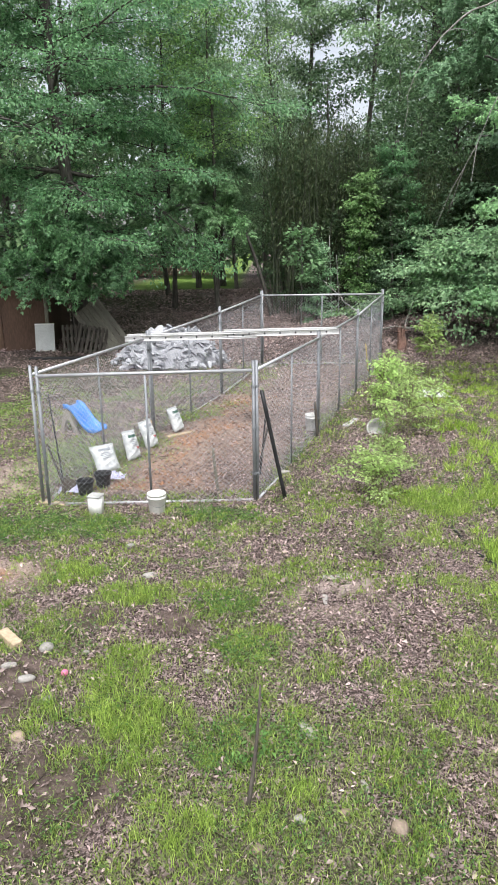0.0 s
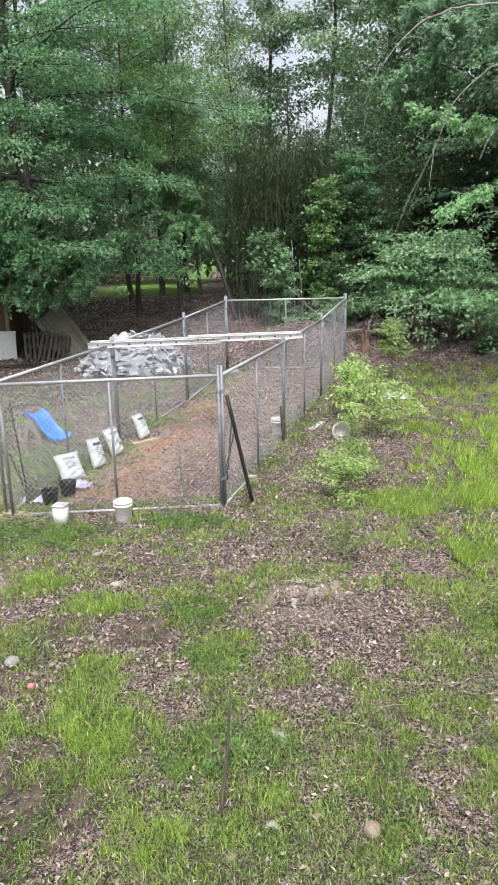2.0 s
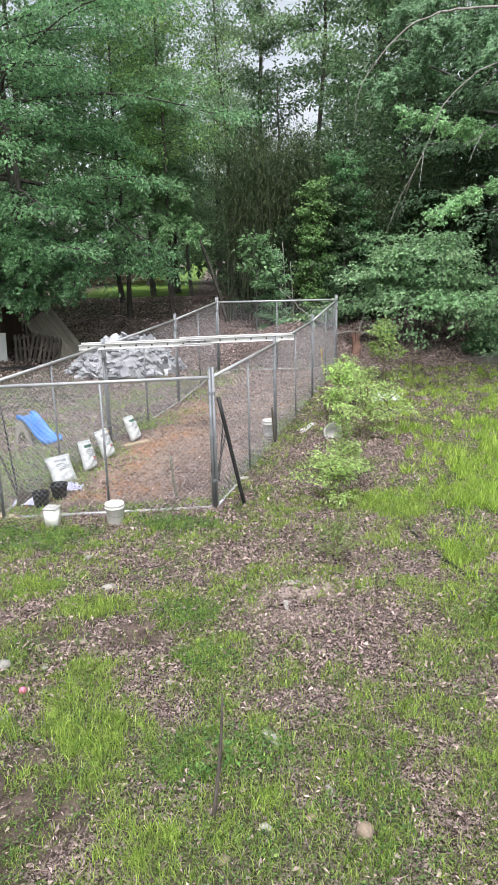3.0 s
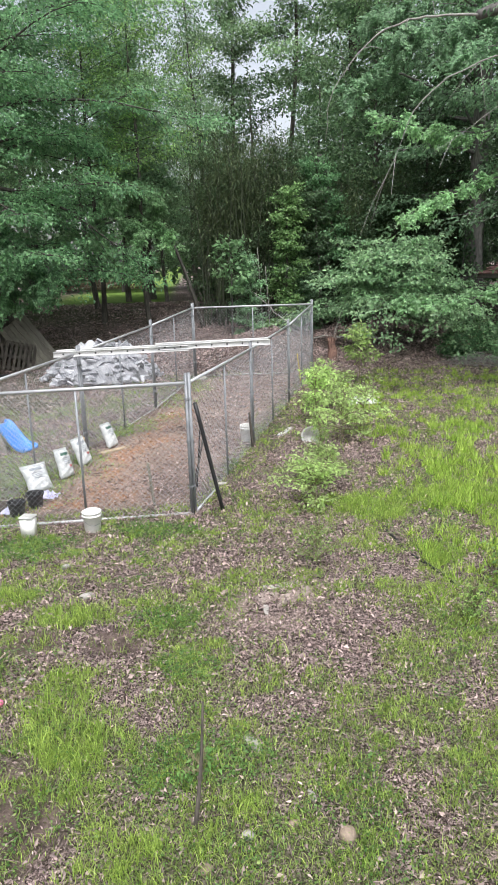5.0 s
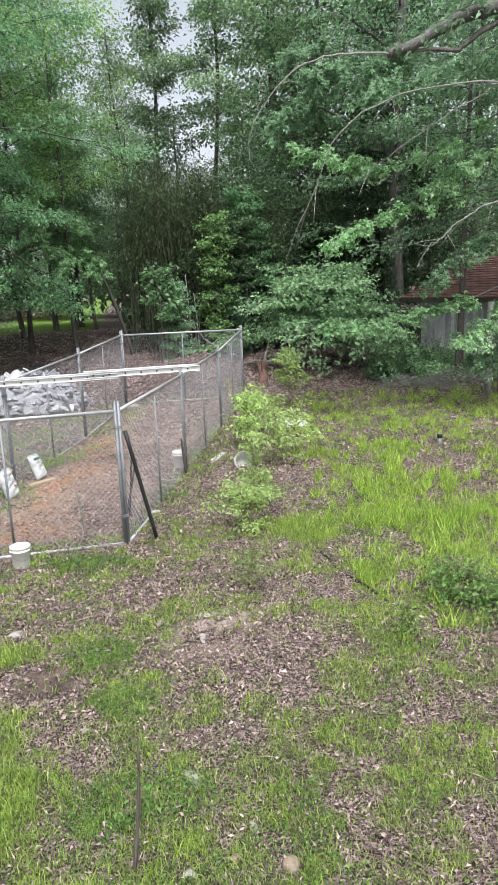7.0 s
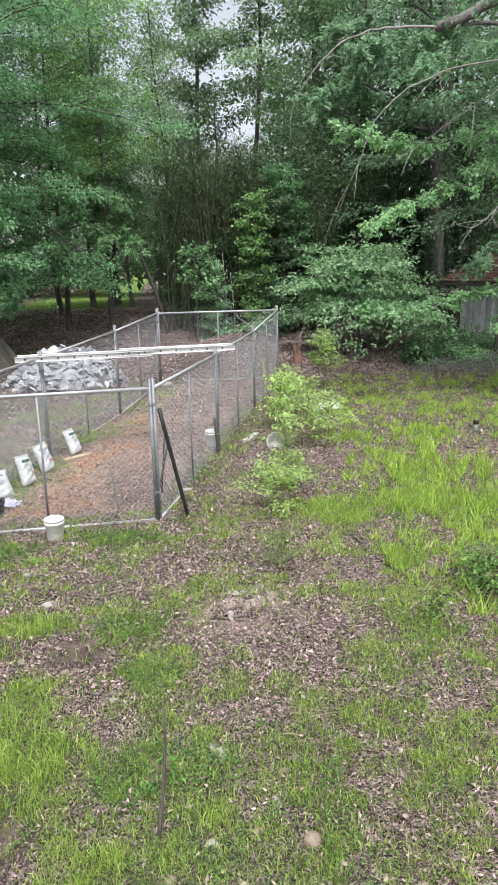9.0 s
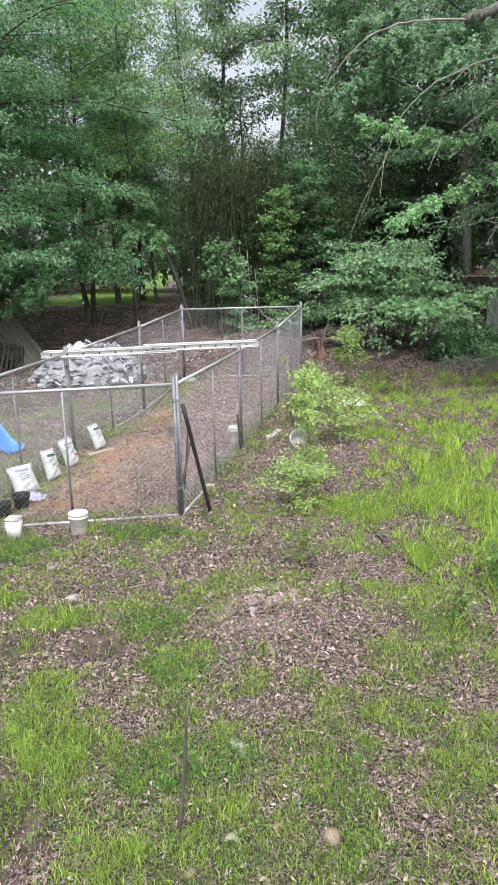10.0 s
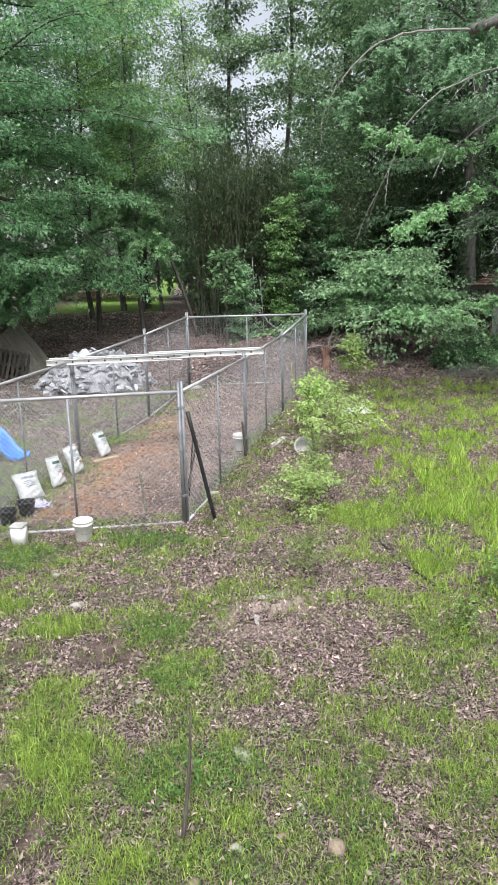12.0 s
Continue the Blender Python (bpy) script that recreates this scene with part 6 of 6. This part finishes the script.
ho = thing("garden_hose", Matrix.Translation((0, 0, 0)), "black garden hose half hidden in tall grass", "hose")
run = [(2.37, 9.21), (2.41, 8.78), (2.43, 8.49), (2.54, 8.08), (2.64, 7.77), (2.7, 7.54), (2.86, 7.37), (3.0, 7.18)]
part("tubing", tube([spot(x, y, 0.0 + 0.014 * math.sin(2.3 * i)) for i, (x, y) in enumerate(run)], 0.02, 8), DARK, ho, smooth=True)
pp = thing("pipe_stub", Matrix.Translation(spot(5.95, 13.2)), "short grey pipe stub standing in the grass", "pipe")
part("pipe", tube([(0, 0, -0.05), (0, 0, 0.16)], 0.04, 12), STEEL, pp, smooth=True)
part("cap", tube([(0, 0, 0.14), (0, 0, 0.2)], 0.052, 12), DARK, pp, smooth=True)

# ---- saplings beside the kennel ----


def sapling(x, y, h, reach, count, leaf, matl, seed, label, limbs=16, low=0.12, width=0.48, spread=0.05, rise=22):
    tree("sapling", spot(x, y), label, matl, SAPSTEM, category="sapling", group="saplings beside the kennel", seed=seed, height=h, radius=0.004 + 0.004 * h, limbs=limbs, low=low, reach=reach,
         count=count, leaf=leaf, rise=rise, droop=0.35, flat=0.35, spread=spread, sides=6, width=width, profile=lambda g: 1.0 - 0.5 * g)


sapling(2.38, 13.75, 1.05, 0.42, 800, 0.085, SAPLEAF, 201, "bright yellow-green sapling by the kennel's side", limbs=13)
sapling(2.62, 14.6, 1.0, 0.42, 720, 0.085, SAPLEAF, 202, "slender yellow-green sapling by the kennel's side", limbs=12)
sapling(3.1, 15.2, 0.7, 0.5, 560, 0.085, SAPLEAF, 203, "leafy green sapling beside the kennel", limbs=12)
sapling(4.0, 17.0, 1.35, 0.55, 560, 0.115, SAPLEAF, 204, "thin green sapling standing apart", limbs=12, low=0.4)
sapling(2.62, 12.6, 0.75, 0.6, 620, 0.07, SAPLEAF, 205, "low spreading yellow-green sapling on leaf litter", limbs=11, low=0.3)
sapling(3.1, 13.0, 0.8, 0.62, 580, 0.07, SAPLEAF, 206, "low spreading pale sapling on leaf litter", limbs=11, low=0.4)
sapling(1.68, 9.95, 0.5, 0.55, 1050, 0.062, SAPLEAF, 207, "low bushy yellow-green sapling in the grass", limbs=12, low=0.3)
sapling(2.0, 10.75, 0.5, 0.5, 800, 0.062, SAPLEAF, 208, "small yellow-green sapling in the grass", limbs=10, low=0.3)
sapling(1.38, 8.2, 0.42, 0.3, 900, 0.032, WEEDLEAF, 209, "feathery green weed on leaf litter", limbs=10, width=0.3, spread=0.07, rise=52)
sapling(2.15, 12.0, 0.5, 0.25, 700, 0.036, WEEDLEAF, 210, "small dark green weed before the tub", limbs=9, width=0.35, spread=0.07, rise=45)
sapling(3.4, 7.45, 0.3, 0.42, 1500, 0.05, FRESHLEAF, 211, "thick bright green weed clump by the hose", limbs=30, spread=0.09)
sapling(3.75, 7.0, 0.3, 0.45, 1500, 0.05, FRESHLEAF, 212, "thick bright green weed clump in the grass", limbs=30, spread=0.09)
sapling(2.54, 6.9, 0.34, 0.15, 600, 0.03, WEEDLEAF, 213, "upright bright green weed in the leaves", limbs=14, spread=0.04, rise=50)
sapling(0.1, 5.3, 0.14, 0.14, 70, 0.045, MATLEAF, 214, "small broad-leaved green weed beside the stick", limbs=5, spread=0.02, rise=45)

# ---- dead branches ----


def dead_branch(pts, r0, label, seed, twigs=6, matl=DEADWOOD, taper=0.9):
    """A bare branch through the points, with side twigs."""
    r = random.Random(seed)
    P = [Vector(p) for p in pts]
    ob = thing("dead_branch", Matrix.Translation(P[0]), label, "branch")
    fine = []
    for k in range(len(P) - 1):
        for q in range(4):
            p0, p1, p2, p3 = P[max(k - 1, 0)], P[k], P[k + 1], P[min(k + 2, len(P) - 1)]
            t = q / 4
            c = 0.5 * ((2 * p1) + (p2 - p0) * t + (2 * p0 - 5 * p1 + 4 * p2 - p3) * t * t + (3 * p1 - p0 - 3 * p2 + p3) * t ** 3)
            fine.append(c - P[0] + Vector((r.gauss(0, 0.012), r.gauss(0, 0.012), r.gauss(0, 0.012))))
    fine.append(P[-1] - P[0])
    n = len(fine)
    part("limb", tube(fine, [max(0.004, r0 * (1 - taper * k / n)) for k in range(n)], 6), matl, ob, smooth=True)
    for k in range(twigs):
        i = int(n * r.uniform(0.25, 0.95)) - 1
        d = (fine[i + 1] - fine[i]).normalized()
        w = (d * 0.6 + Vector((r.gauss(0, 0.6), r.gauss(0, 0.3), r.gauss(-0.3, 0.6)))).normalized() * r.uniform(0.3, 0.9)
        part("twig", tube([fine[i], fine[i] + w * 0.5 + Vector((0, 0, -0.03)), fine[i] + w + Vector((0, 0, -0.12))], [0.008, 0.006, 0.003], 4), matl, ob)
    return ob


dead_branch([(10.6, 15.7, 6.3), (8.6, 14.4, 6.55), (7.22, 14, 6.6), (6.31, 14, 6.54), (5.24, 14, 6.32), (4.3, 14, 5.76), (3.82, 14, 4.82), (3.23, 14, 3.54)], 0.024, "long bleached dead branch hanging from above", 1, 5)
dead_branch([(10.6, 15.7, 9.2), (8.6, 14.4, 8.45), (7.22, 14.0, 7.84), (6.77, 14.0, 7.72), (6.24, 14.0, 7.5), (5.67, 14.0, 7.19), (5.18, 14.0, 7.02)], 0.15, "thick broken dead bough under the crowns", 2, 3, PALEBARK, 0.5)
dead_branch([(5.2, 14, 7.03), (4.6, 14, 7.02), (4.0, 14, 6.95), (3.46, 14, 6.72), (3.05, 14, 6.32), (2.69, 14, 5.75), (2.6, 14, 5.1)], 0.022, "thin bare hanging branch with fine twigs", 3, 5)
dead_branch([(10.6, 15.8, 8.6), (8.4, 14.3, 8.2), (7.23, 14.05, 7.59), (6.68, 14.05, 7.24), (6.47, 14.05, 7.12), (5.93, 14.05, 7.13), (5.3, 14.05, 7.0)], 0.07, "grey dead bough crossing the thick one", 4, 6, PALEBARK, 0.7)
dead_branch([(10.7, 15.7, 7.9), (8.4, 14.5, 7.05), (7.48, 14.1, 6.66), (6.83, 14.1, 6.32), (6.29, 14.1, 6.03), (5.7, 14.1, 5.65), (5.22, 14.1, 5.36), (4.55, 14.1, 4.89)], 0.018, "thin drooping bare branch before the trunk", 5, 6)
dead_branch([(10.7, 15.8, 5.3), (7.94, 14.0, 4.71), (7.39, 14.0, 4.54), (7.03, 14.0, 4.42), (6.58, 14.0, 4.17), (6.3, 14.0, 3.92), (6.02, 14.0, 3.77), (5.74, 14.0, 3.83)], 0.028, "bare branch reaching out by the shed", 6, 7)
dead_branch([(3.3, 21.2, 0.8), (4.0, 20.9, 1.05), (5.0, 20.8, 0.95), (6.2, 20.6, 1.0)], 0.03, "fallen dead branch lying at the wood's edge", 7, 8)
dead_branch([(4.0, 20.4, 0.7), (4.4, 21.0, 1.5), (4.9, 21.6, 2.4)], 0.02, "thin dead sapling leaning at the wood's edge", 8, 3)
dead_branch([(3.2, 19.4, 1.35), (2.7, 20.2, 1.6), (2.3, 20.8, 2.0), (1.9, 21.4, 2.35)], 0.02, "bare vine hanging behind the kennel's back", 9, 2)

# leaning and broken trunks in the wood
stick("leaning_trunk", spot(0.62, 25.2, -0.2), (-0.35, 25.2, 3.9), 0.075, 0.045, BARK, "pale slender trunk leaning at the bamboo's edge", "trunk", 0.1)
stick("leaning_trunk", spot(6.35, 25.6, -0.2), (4.75, 26.0, 6.6), 0.16, 0.09, PALEBARK, "broken grey trunk leaning in the dark of the wood", "trunk", 0.15)
tree("thin_tree", spot(1.3, 31), "tall thin crooked tree with few leaves against the sky", AIRYLEAF, BARK, seed=55, height=11.5, radius=0.11, limbs=24, low=0.35, reach=2.6, count=6500, leaf=0.12,
     rise=40, droop=0.2, flat=0.6, spread=0.2, lean=(-0.1, 0), bend=0.5)
for x, y, h in ((2.35, 23.9, 3.3), (2.5, 24.0, 3.6), (2.72, 23.8, 3.0)):
    stick("dead_stalk", spot(x, y, -0.1), (x - 0.12, y, h), 0.018, 0.010, DEADWOOD, "thin pale dead stalk at the wood's edge", "stalk", 0.03)

# ---- far lawn: stacked firewood ----
wp = thing("firewood_stack", pose(-6.2, 53, 1.45, 0, 0, 4), "long stack of split reddish firewood beyond the lawn", "firewood")
me = bpy.data.meshes.new("log")
b = tube([(0, -0.25, 0), (0, 0.25, 0)], 0.11, 7)
b.to_mesh(me)
b.free()
me.materials.append(LOGWOOD)
r = random.Random(12)
for row in range(7):
    for k in range(30):
        s = new("log", me)
        s.parent = wp
        s.matrix_local = pose(-3.2 + 0.215 * k + 0.1 * (row % 2) + r.uniform(-0.02, 0.02), r.uniform(-0.08, 0.08), 0.11 + 0.19 * row, 0, r.uniform(0, 60), 0) @ Matrix.Diagonal((r.uniform(0.8, 1.05),) * 3 + (1,))
